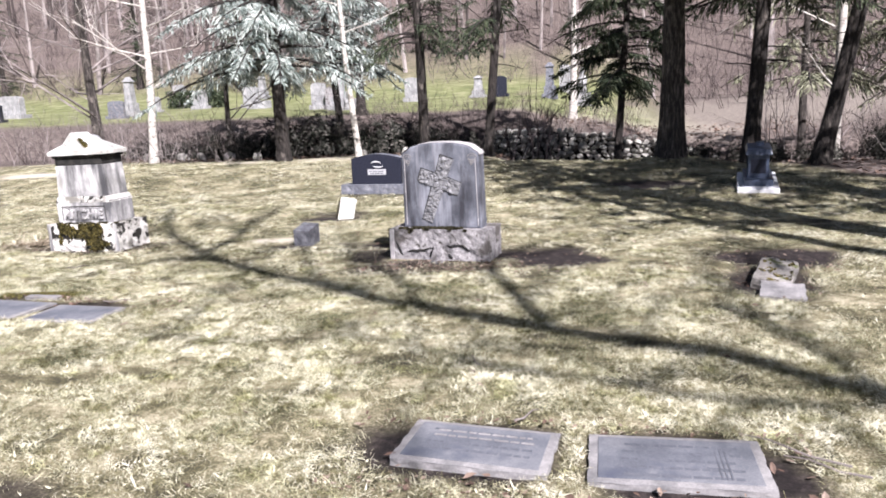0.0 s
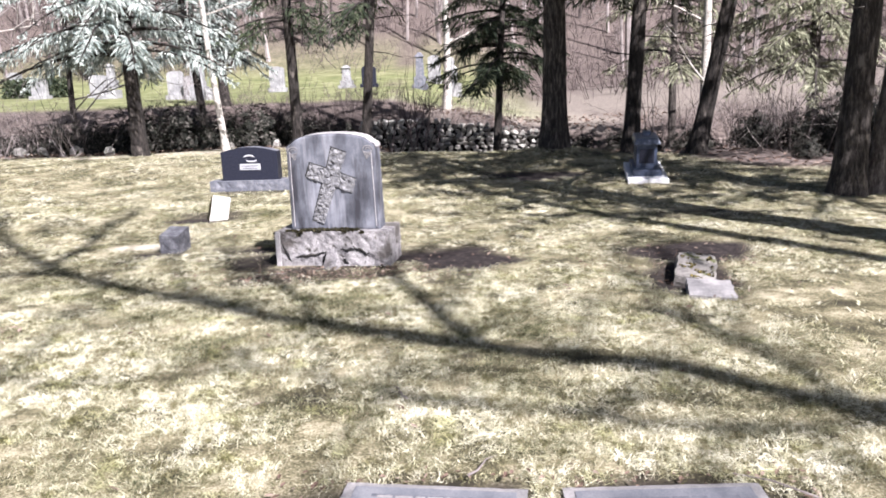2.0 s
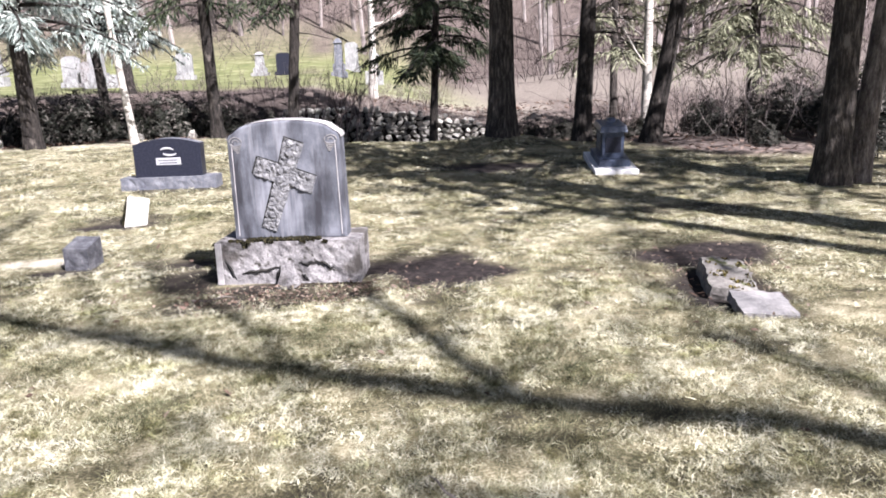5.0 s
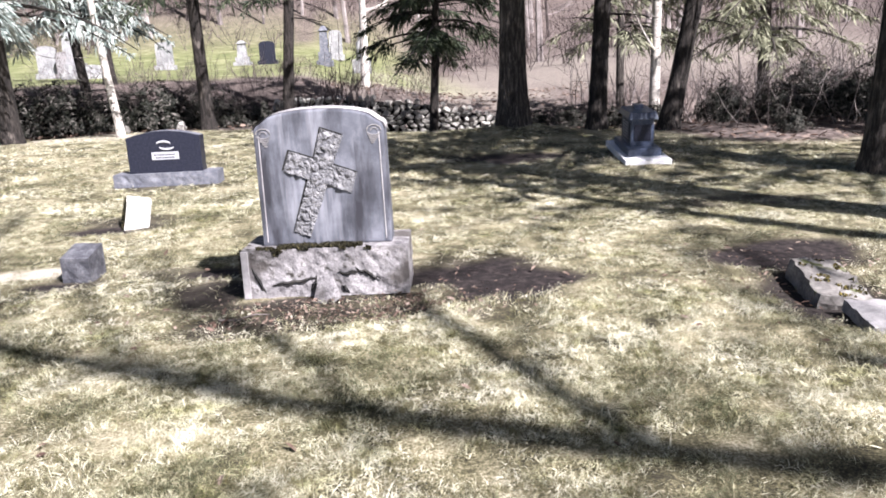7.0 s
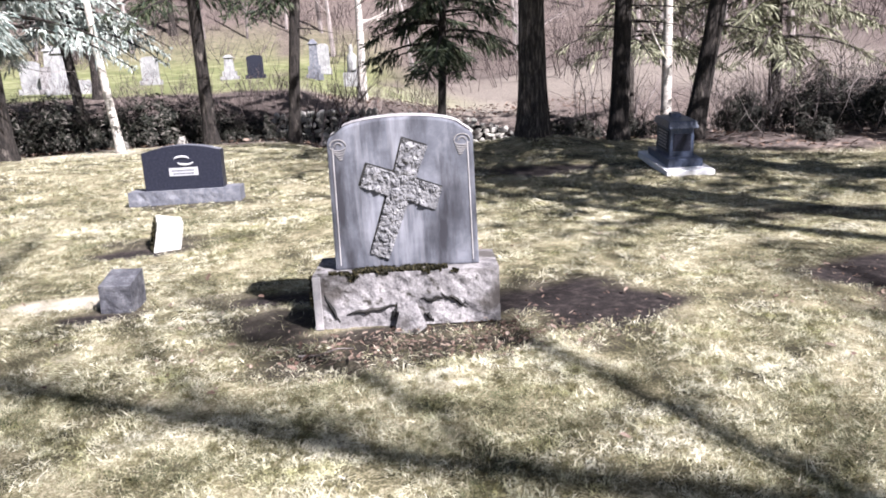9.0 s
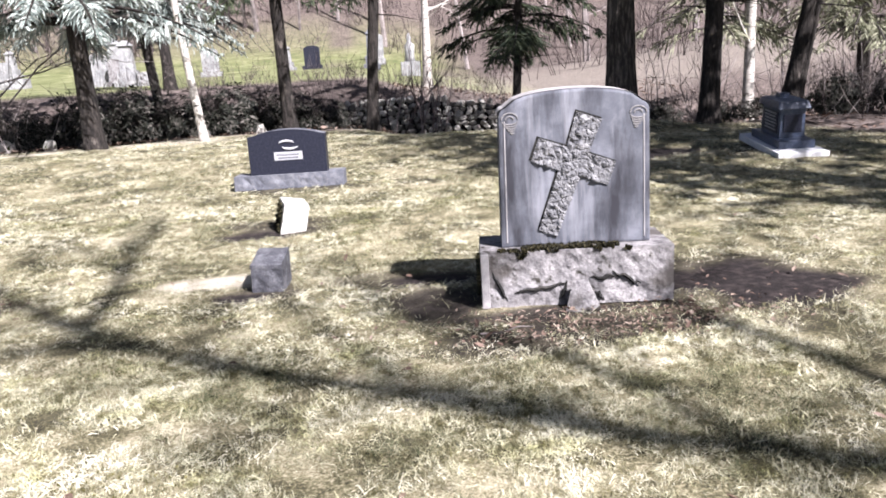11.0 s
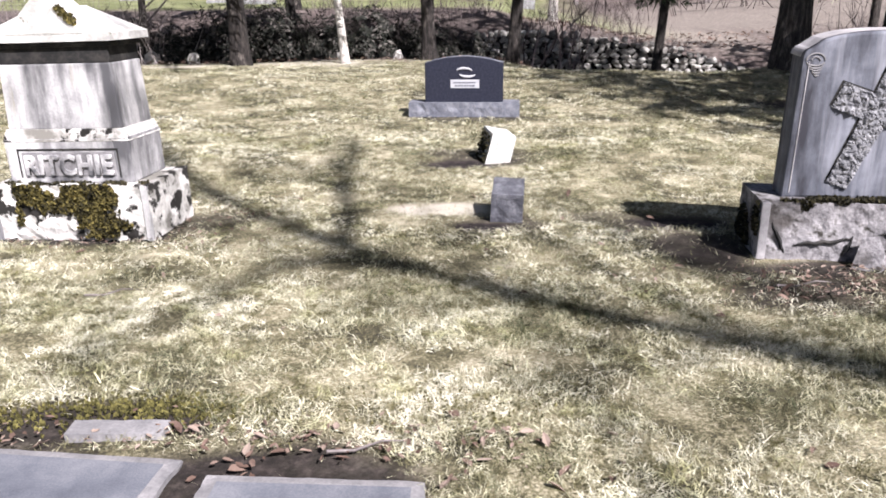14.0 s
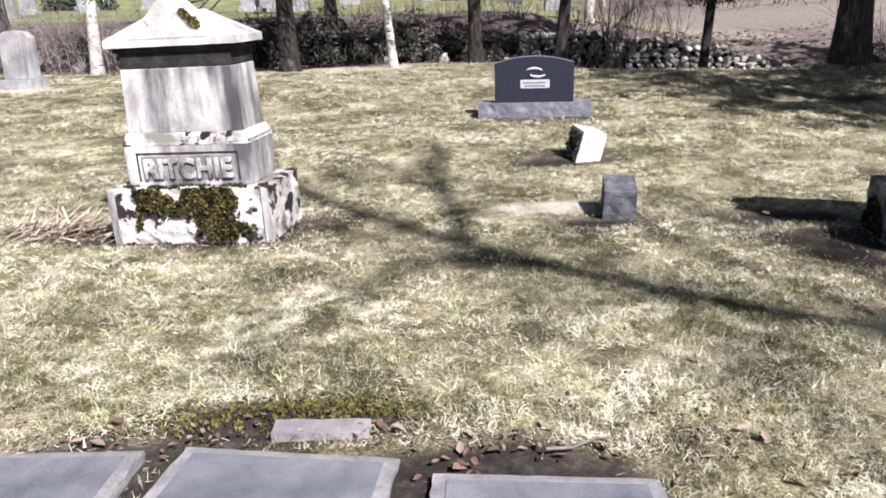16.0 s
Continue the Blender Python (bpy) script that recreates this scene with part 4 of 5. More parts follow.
def bare_tree(base, lean, height, r0, seed, bark, label, category="tree", name="bare_tree", first=0.3, n=14, reach=0.22, depth=2, bend=0.06):
    rnd = random.Random(seed)
    x, y = base
    t = thing(name, label, category, Matrix.Translation((x, y, gz(x, y) - 0.08)))
    top = Vector((lean * height, 0, height))
    part("trunk", trunk_soup((0, 0, 0), top, r0, r0 * 0.15, seed, 12, bend, 1.25), bark, t, smooth=True)
    for i in range(n):
        br = Soup()
        u = first + (1 - first) * (i + rnd.random()) / n
        a = rnd.uniform(0, 2 * math.pi)
        d = Vector((math.cos(a), math.sin(a), rnd.uniform(0.1, 0.7))).normalized()
        grow(br, top * u, d, height * reach * rnd.uniform(0.6, 1.2) * (1.25 - u), r0 * 0.2 * (1.2 - u) + 0.004, depth, rnd, 0.65)
        part("branch", br, twig if bark is bark_grey else bark, t)
    return t


conifer((-6.78, 17.6), 0.0, 14.0, 0.17, 11, needle_blue, bark_dark, "dark-trunked spruce with pale blue-green drooping boughs", 2.4, 3.2, 110, 0.4, 1.0)
conifer((-3.25, 18.5), -0.03, 15.0, 0.135, 12, needle_dark, bark_dark, "slim dark spruce with thin hanging boughs", 2.9, 1.9, 60, 0.5, 0.7, 6)
conifer((-1.62, 18.4), 0.07, 15.0, 0.12, 13, needle_dark, bark_dark, "slim straight dark spruce on the creek bank", 2.9, 1.8, 55, 0.45, 0.6, 6)
conifer((1.56, 19.8), 0.06, 12.0, 0.105, 14, needle_dark, bark_dark, "thin spruce with dense dark drooping boughs", 2.35, 2.4, 100, 0.36, 1.15, 4)
conifer((2.54, 15.4), 0.0, 17.0, 0.24, 15, needle_dark, bark_grey, "thick grey-brown conifer trunk with a flared foot on the lawn edge", 3.6, 3.0, 85, 0.35, 0.9, 3)
conifer((4.03, 15.35), 0.045, 16.0, 0.16, 16, needle_dark, bark_dark, "tall dark conifer trunk with bare lower limbs", 3.3, 2.6, 70, 0.4, 0.8, 14)
conifer((5.2, 15.0), 0.2, 13.0, 0.165, 17, needle_dark, bark_dark, "leaning dark conifer trunk", 3.5, 1.8, 40, 0.4, 0.6, 10)
conifer((5.78, 10.26), 0.03, 16.0, 0.19, 18, needle_dark, bark_grey, "close rough-barked conifer with a scarred trunk", 4.2, 3.2, 90, 0.35, 0.9, 4)
conifer((6.15, 10.35), 0.12, 14.0, 0.145, 19, needle_dark, bark_pale, "slanting grey conifer beside a thicker one", 4.2, 2.6, 60, 0.35, 0.9, 2)
conifer((9.2, 19.0), 0.0, 11.0, 0.15, 20, needle_lime, bark_grey, "sunlit yellow-green conifer behind the brush", 2.1, 2.7, 80, 0.4, 1.0)
conifer((-7.6, 27.0), -0.03, 13.0, 0.17, 21, needle_blue, bark_dark, "dark spruce across the creek", 2.4, 2.0, 55, 0.4, 0.6)
conifer((6.0, 19.6), 0.0, 12.0, 0.10, 23, needle_lime, bark_grey, "grey-green hemlock with feathery drooping boughs", 2.2, 2.0, 60, 0.4, 0.8)
conifer((-6.45, 21.6), -0.09, 12.0, 0.13, 24, needle_blue, bark_dark, "leaning spruce with whitish drooping boughs across the creek", 3.5, 2.3, 80, 0.45, 0.9)
bare_tree((-4.82, 17.8), -0.075, 9.0, 0.085, 31, bark_birch, "slim pale birch leaning over the creek", first=0.35, bend=0.1)
bare_tree((-10.7, 18.0), 0.04, 9.0, 0.12, 32, bark_birch, "pale bare alder with spreading branches", first=0.22, n=22, reach=0.3)
bare_tree((6.58, 19.0), 0.01, 10.0, 0.13, 33, bark_birch, "pale sunlit trunk with thin side limbs", first=0.15, n=16)
bare_tree((-13.0, 19.0), -0.04, 9.0, 0.16, 34, bark_grey, "bare pinkish-grey tree with tangled branches", first=0.12, n=26, reach=0.3)
bare_tree((-9.6, 20.2), 0.03, 8.0, 0.09, 36, bark_grey, "thin bare tree among brush", first=0.12, n=22, reach=0.3)
bare_tree((0.2, 27.0), 0.02, 7.0, 0.15, 37, bark_birch, "short sunlit bare tree on the far lawn", first=0.3, n=14)

# ---- trees behind the walker that shade the lawn ----
def shade_tree():
    """A leafless maple: its limbs lie between the sun and the bands of shade on the lawn."""
    rnd = random.Random(77)
    t = thing("bare_maple", "tall leafless maple behind the path, shading the lawn", "tree")

    def up(x, y, h):
        return Vector((x + SUN.x * h, y + SUN.y * h, h))

    foot = up(2.75, 3.5, 9.6)
    part("trunk", trunk_soup((foot.x + 0.3, foot.y - 0.2, -0.1), (foot.x, foot.y, 9.7), 0.34, 0.17, 3, 14, 0.05), bark_grey, t, smooth=True)

    def limb(rows, r0, r1, twigs, size):
        knots = [up(*q) for q in rows]
        pts = []
        for a, b in zip(knots, knots[1:]):
            for k in range(4):
                p = a.lerp(b, k / 4)
                pts.append(p + 0.09 * Vector((noise.noise(p * 1.1), noise.noise(p * 1.1 + Vector((9, 0, 0))), noise.noise(p * 1.1 + Vector((0, 9, 0))))))
        pts.append(knots[-1])
        n = len(pts)
        s = Soup()
        s.tube(pts, [(r0 + (r1 - r0) * k / (n - 1)) * (1 + 0.28 * noise.noise(pts[k] * 1.7)) for k in range(n)], 8)
        for _ in range(twigs):
            k = rnd.randrange(n - 1)
            p = pts[k].lerp(pts[k + 1], rnd.random())
            d = (pts[k + 1] - pts[k]).normalized()
            nd = (d * 0.6 + Vector((rnd.gauss(0, 0.7), rnd.gauss(0, 0.7), rnd.gauss(0.2, 0.6)))).normalized()
            grow(s, p, nd, size * rnd.uniform(0.5, 1.2), 0.032, 2, rnd, 0.55, (2, 4))
        part("limb", s, bark_grey, t)

    limb([(2.75, 3.5, 9.6), (1.86, 4.12, 10.0), (0.9, 4.62, 10.5), (-0.3, 5.2, 11.0), (-1.5, 5.95, 11.6), (-2.5, 6.5, 12.0), (-3.45, 7.3, 12.5), (-4.3, 8.3, 13.0), (-5.0, 9.2, 13.4), (-5.8, 10.6, 13.8)], 0.13, 0.045, 34, 1.4)
    limb([(0.75, 4.7, 10.6), (0.5, 5.3, 10.8), (0.3, 5.95, 11.0), (0.05, 6.45, 11.2), (0.1, 7.2, 11.6), (0.35, 8.0, 12.0)], 0.085, 0.03, 8, 1.0)
    limb([(-3.3, 7.1, 12.4), (-3.42, 7.94, 12.7), (-3.7, 9.1, 13.0), (-3.75, 10.3, 13.3)], 0.075, 0.03, 6, 1.0)
    limb([(-3.2, 7.0, 12.4), (-3.75, 6.9, 12.6), (-4.0, 6.3, 12.8), (-4.3, 5.7, 13.0)], 0.06, 0.02, 4, 0.9)
    limb([(2.75, 3.45, 9.5), (1.95, 3.4, 9.9), (0.9, 3.75, 10.4), (-0.4, 4.3, 10.9), (-1.6, 4.15, 11.4), (-2.8, 4.6, 11.9)], 0.045, 0.02, 12, 1.2)
    limb([(2.6, 3.7, 9.7), (2.4, 4.6, 10.2), (2.0, 5.4, 10.8), (2.2, 6.6, 11.4), (2.0, 8.2, 12.0)], 0.045, 0.02, 8, 1.2)
    limb([(-0.3, 5.2, 11.0), (-0.75, 6.3, 11.4), (-1.6, 7.3, 11.8), (-2.0, 8.6, 12.3)], 0.05, 0.02, 10, 1.2)


shade_tree()
# conifers never in view, placed so that their crowns shade the lawn
conifer((8.6, 0.4), 0.0, 20.0, 0.2, 41, needle_dark, bark_dark, "unseen tall thin conifer added to shade the lawn", 9.8, 2.8, 46, 0.25, 0.34)
conifer((10.2, 4.4), 0.0, 17.0, 0.25, 42, needle_dark, bark_dark, "unseen tall conifer added to shade the right of the lawn", 7.0, 3.4, 80, 0.3, 0.8)
conifer((6.6, 5.3), 0.0, 16.0, 0.2, 44, needle_dark, bark_dark, "unseen tall conifer added to shade the back of the lawn", 6.5, 2.4, 46, 0.3, 0.5)
conifer((5.1, 7.0), 0.0, 14.0, 0.18, 45, needle_dark, bark_dark, "unseen slim conifer added to shade the back of the lawn", 6.2, 2.5, 66, 0.3, 0.7)
conifer((11.8, 8.4), 0.0, 17.0, 0.25, 43, needle_dark, bark_dark, "unseen tall conifer added to shade the ground by the creek", 4.0, 3.2, 70, 0.3, 0.7)


# ---- shrubs ----
def leafy_mesh(seed, radius, height, clusters, leaf=0.11):
    rnd, s = random.Random(seed), Soup()
    for _ in range(clusters):
        a, u = rnd.uniform(0, 2 * math.pi), rnd.random()
        el = math.asin(u)
        rr = rnd.uniform(0.55, 1.05) * (0.85 + 0.3 * noise.noise(Vector((math.cos(a) * 1.5, math.sin(a) * 1.5, u * 2 + seed))))
        c = Vector((math.cos(a) * math.cos(el) * radius * rr, math.sin(a) * math.cos(el) * radius * rr, 0.08 + height * rr * (0.12 + 0.88 * u)))
        out = Vector((c.x, c.y, c.z * 0.8)).normalized()
        n = rnd.randint(5, 8)
        t1 = out.cross(Vector((0.2, 0.1, 1))).normalized()
        t2 = out.cross(t1)
        for k in range(n):
            w = 2 * math.pi * (k + rnd.random() * 0.5) / n
            d = (t1 * math.cos(w) + t2 * math.sin(w) + out * rnd.uniform(-0.25, 0.5) + Vector((0, 0, -0.25))).normalized()
            L = leaf * rnd.uniform(0.7, 1.25)
            sd = d.cross(out)
            if sd.length < 1e-3:
                continue
            sd = sd.normalized() * L * 0.17
            p, m, e = c, c + d * L * 0.55 + out * 0.012, c + d * L
            s.add([tuple(p), tuple(m - sd), tuple(e), tuple(m + sd), tuple(m - out * 0.006)], [(0, 1, 4), (1, 2, 4), (0, 4, 3), (4, 2, 3)])
    return s.mesh("leaves", leaf_rhodo)


def stem_mesh(seed, radius, height):
    rnd, s = random.Random(seed), Soup()
    for _ in range(9):
        a = rnd.uniform(0, 2 * math.pi)
        grow(s, Vector((rnd.gauss(0, 0.1), rnd.gauss(0, 0.1), 0)), Vector((math.cos(a) * 0.7, math.sin(a) * 0.7, 1)).normalized(), height * 0.75, 0.016, 2, rnd, 0.5, (2, 3))
    return s.mesh("stem_tangle", bark_grey)


LEAF = [leafy_mesh(61 + k, 0.95, 1.15, 330) for k in range(3)]
STEM = [stem_mesh(71 + k, 0.95, 1.1) for k in range(3)]
_r = random.Random(8)


def evergreen(x, y, size, k, label):
    t = thing("evergreen_shrub", label, "shrub", pose(x, y, gz(x, y) - 0.05, 0, 0, _r.uniform(0, 360)), "evergreen shrubs along the creek")
    t.scale = (size * _r.uniform(0.9, 1.15), size * _r.uniform(0.9, 1.1), size * _r.uniform(0.9, 1.1))
    part("leaves", LEAF[k % 3], leaf_rhodo, t)
    part("stem_tangle", STEM[k % 3], twig, t)


for k, (x, y, sz) in enumerate([(-2.6, 20.3, 0.9), (-3.5, 19.9, 1.0), (-4.5, 19.6, 1.1), (-5.5, 19.9, 1.15), (-6.5, 19.6, 1.05), (-7.5, 19.7, 1.1), (-8.6, 19.8, 0.95), (-9.8, 20.1, 0.95),
                                (-11.0, 20.3, 1.0), (-12.2, 20.4, 0.9), (-1.7, 20.9, 0.75), (-5.0, 20.9, 1.1), (-7.0, 20.9, 1.1), (-3.8, 21.0, 1.0), (-9.0, 21.1, 1.1)]):
    evergreen(x, y, sz, k, "dark leathery-leaved evergreen shrub along the creek")
for k, (x, y, sz) in enumerate([(3.3, 16.6, 0.55), (4.6, 16.2, 0.5), (5.6, 16.4, 0.6), (6.6, 15.8, 0.65), (7.5, 15.2, 0.85), (8.3, 14.6, 0.95), (9.4, 14.8, 1.2), (7.2, 16.8, 0.8), (6.9, 14.0, 0.4), (8.4, 13.2, 0.6), (4.5, 18.6, 0.7), (10.5, 13.6, 0.9), (9.0, 16.8, 1.2), (7.6, 12.4, 0.35)]):
    evergreen(x, y, sz, k + 1, "low dark evergreen shrub under the trees")


def thicket(name, label, spots, mat_, seed, h=(0.9, 1.8), stems=(5, 9), r=0.009, depth=2, spread=0.4):
    rnd, s = random.Random(seed), Soup()
    for x, y in spots:
        z = gz(x, y) - 0.03
        for _ in range(rnd.randint(*stems)):
            d = Vector((rnd.gauss(0, 0.35), rnd.gauss(0, 0.35), 1)).normalized()
            grow(s, Vector((x + rnd.gauss(0, 0.25), y + rnd.gauss(0, 0.25), z)), d, rnd.uniform(*h) * 0.6, r * rnd.uniform(0.7, 1.4), depth, rnd, spread, (2, 3), 0.1, 4)
    return tagged(new(name, s.mesh(name, mat_)), label, "brush", kind="stuff")


rr = random.Random(15)
thicket("brush", "reddish bare brush along the far creek bank", [(rr.uniform(-9, 3.0), rr.uniform(23.2, 26.5)) for _ in range(70)], twig_pink, 81, (0.5, 1.2), (4, 7), 0.006)
thicket("brush", "tangle of pale bare brush at the wood's edge", [(rr.uniform(5.5, 15), rr.uniform(16.5, 24)) for _ in range(50)], twig, 82, (1.2, 3.6), (3, 6), 0.012, 2, 0.85)
thicket("brush", "pale bare brush and saplings by the creek", [(rr.uniform(-17, -8.5), rr.uniform(17.8, 22)) for _ in range(50)], twig, 83, (0.7, 2.4), (4, 7), 0.008, 2, 0.75)
thicket("brush", "pale sunlit bare brush before the wood", [(rr.uniform(5.8, 12), rr.uniform(14.2, 16.5)) for _ in range(36)], twig, 86, (0.8, 2.2), (3, 5), 0.008, 2, 0.9)
thicket("sapling_stems", "slender reddish bare saplings beside the stone wall", [(-0.9, 19.4), (-0.6, 19.7), (-0.1, 20.0), (-1.1, 20.0), (-0.3, 19.3)], twig_pink, 84, (1.6, 3.2), (2, 3), 0.016, 2, 0.25)


def far_woods():
    """Bare trunks and brush on the hillside behind the far lawn."""
    rnd, s, b = random.Random(91), Soup(), Soup()
    for _ in range(230):
        x, y = rnd.uniform(-75, 70), rnd.uniform(57, 95)
        if x > 4:
            y = rnd.uniform(34, 90)
        z, h = gz(x, y), rnd.uniform(8, 15)
        lean = Vector((rnd.gauss(0, 0.05), 0, 1))
        s.tube([(x, y, z - 0.2), tuple(Vector((x, y, z)) + lean * h * 0.5), tuple(Vector((x, y, z)) + lean * h)], [rnd.uniform(0.1, 0.24), 0.09, 0.02], 6, False)
        for _ in range(9):
            u = rnd.uniform(0.15, 0.95)
            a = rnd.uniform(0, 6.28)
            grow(s, Vector((x, y, z)) + lean * h * u, Vector((math.cos(a), math.sin(a), 0.35)).normalized(), h * 0.2 * (1.2 - u), 0.035, 1, rnd, 0.5, (3, 5), 0.1, 3)
    for _ in range(900):
        x, y = rnd.uniform(-75, 60), rnd.uniform(55, 92)
        if x > 5:
            y = rnd.uniform(36, 82)
        z = gz(x, y)
        big = rnd.uniform(1.2, 3.6)
        for _ in range(5):
            grow(b, Vector((x + rnd.gauss(0, 0.5), y, z)), Vector((rnd.gauss(0, 0.4), rnd.gauss(0, 0.4), 1)).normalized(), big * 0.8, 0.02, 1, rnd, 0.9, (3, 5), 0.05, 3)
    tagged(new("far_woods", s.mesh("far_woods", twig)), "bare grey woodland on the hillside", "woods", kind="stuff")
    tagged(new("far_brush", b.mesh("far_brush", twig_pink)), "pinkish-grey leafless undergrowth on the hillside", "brush", kind="stuff")


far_woods()
for k, (x, y, hgt) in enumerate([(-30, 62, 13), (-22, 66, 15), (-38, 60, 12), (-12, 64, 14), (-50, 58, 14), (-17, 60, 9), (-27, 57, 9)]):
    conifer((x, y), 0.0, hgt, 0.25, 100 + k, needle_dark, bark_dark, "dark conifer at the edge of the far wood", 1.0, 3.2, 60, 0.3, 0.32)


# ---- dry stone wall ----
def rock_mesh(seed):
    rnd, bm = random.Random(seed), bmesh.new()
    for _ in range(15):
        v = Vector((rnd.gauss(0, 1), rnd.gauss(0, 1), rnd.gauss(0, 1))).normalized()
        bm.verts.new((v.x * 0.5 * rnd.uniform(0.85, 1.1), v.y * 0.5 * rnd.uniform(0.85, 1.1), v.z * 0.5 * rnd.uniform(0.85, 1.1)))
    res = bmesh.ops.convex_hull(bm, input=bm.verts[:])
    bmesh.ops.delete(bm, geom=[v for v in bm.verts if not v.link_faces], context="VERTS")
    return mesh_of("rock", bm, wall_rock)


ROCKS = [rock_mesh(200 + k) for k in range(9)]


def stone_wall():
    rnd = random.Random(12)
    w = thing("stone_wall", "mossy dry stone wall lining the creek's far bank", "wall", kind="structure")
    core = Soup()
    xs = [-2.3 + 0.25 * k for k in range(29)]

    def top(x):
        return float(np.interp(x, [-2.4, -0.6, 1.2, 2.6, 3.7, 4.8], [0.72, 0.80, 0.62, 0.36, 0.12, -0.25]))

    for k in range(len(xs) - 1):
        a, b = xs[k], xs[k + 1]
        core.add([(a, 22.55, -0.75), (b, 22.55, -0.75), (b, 22.62, top(b) - 0.12), (a, 22.62, top(a) - 0.12), (b, 23.1, top(b) - 0.12), (a, 23.1, top(a) - 0.12)], [(0, 1, 2, 3), (3, 2, 4, 5)])
    part("core", core, bark_dark, w, "dark earth packed behind the stones")
    n, z = 0, -0.72
    while z < 0.85 and n < 297:
        rowh = rnd.uniform(0.13, 0.18)
        x = -2.3 + rnd.uniform(0, 0.15)
        while x < 4.8:
            wd = rnd.uniform(0.15, 0.34)
            if z + rowh * 0.6 < top(x) and n < 297:
                o = new("rock", ROCKS[rnd.randrange(9)])
                o.parent = w
                o.matrix_local = Matrix.LocRotScale((x, 22.46 + 0.08 * (z + 0.5) + rnd.gauss(0, 0.03), z + rowh / 2 + rnd.gauss(0, 0.012)),
                                                    Euler((rnd.gauss(0, 0.25), rnd.gauss(0, 0.25), rnd.uniform(0, 6.28))), (wd * 1.05, wd, rowh * 1.22))
                n += 1
            x += wd * 0.92
        z += rowh * 0.93


stone_wall()
for k, (x, y, sz) in enumerate([(-11.6, 19.2, 0.5), (-10.6, 19.3, 0.42), (-9.9, 19.1, 0.4), (-9.0, 19.0, 0.45), (-8.1, 18.9, 0.36), (-12.6, 19.3, 0.55), (-5.0, 18.6, 0.3), (-3.9, 18.9, 0.28), (-13.6, 19.0, 0.5), (-7.2, 18.8, 0.34)]):
    o = tagged(new("boulder", ROCKS[k % 9]), "grey mossy boulder at the lawn's edge", "rock", "boulders at the creek")
    o.matrix_world = Matrix.LocRotScale((x, y, gz(x, y) + sz * 0.18), Euler((0.2 * k, 0.3 * k, k)), (sz, sz * 0.9, sz * 0.7))
st = thing("tree_stump", "rotten brown stump on the creek bank", "stump", Matrix.Translation((-2.6, 21.2, gz(-2.6, 21.2))))
part("stump", trunk_soup((0, 0, -0.1), (0.05, 0, 0.95), 0.2, 0.15, 9, 12, 0.1, 1.5, 8), bark_grey, st)


# ---- graves across the creek ----
def far_stone(x, y, w, h, kind, mat_, label, turn=0.0):
    t = thing("headstone", label, "headstone", pose(x, y, gz(x, y) - 0.05, 0, 0, turn), "headstones on the far lawn")
    if kind == "obelisk":
        part("base", box(w, w, h * 0.16, 0.01), mat_, t)
        part("plinth", box(w * 0.75, w * 0.75, h * 0.2, 0.01, h * 0.16), mat_, t)
        part("shaft", box(w * 0.55, w * 0.55, h * 0.52, 0.01, h * 0.36, taper=0.8), mat_, t)
        part("cap", box(w * 0.62, w * 0.62, h * 0.12, 0.02, h * 0.88, taper=0.3), mat_, t)
    elif kind == "figure":
        part("base", box(w, w * 0.8, h * 0.35, 0.02), mat_, t)
        s = Soup()
        s.tube([(0, 0, h * 0.33), (0, 0, h * 0.5), (0.02, 0, h * 0.72), (0, 0, h * 0.82), (0, 0, h * 0.88), (0, 0, h)], [w * 0.3, w * 0.26, w * 0.28, w * 0.1, w * 0.15, w * 0.05], 10)
        part("statue", s, mat_, t, "plain white statue shape", smooth=True)
    elif kind == "rough":
        part("block", rough_block(w, w * 0.6, h, 6, 0.06, x, 1, 1, 1), mat_, t)
    else:
        part("base", box(w * 1.25, w * 0.6, h * 0.2, 0.01), mat_, t)
        part("tablet", prism(arch_outline(w, h * 0.72, h * 0.8, 0.04), w * 0.3, 0.01, -w * 0.15), mat_, t).matrix_local = pose(0, 0, h * 0.2)


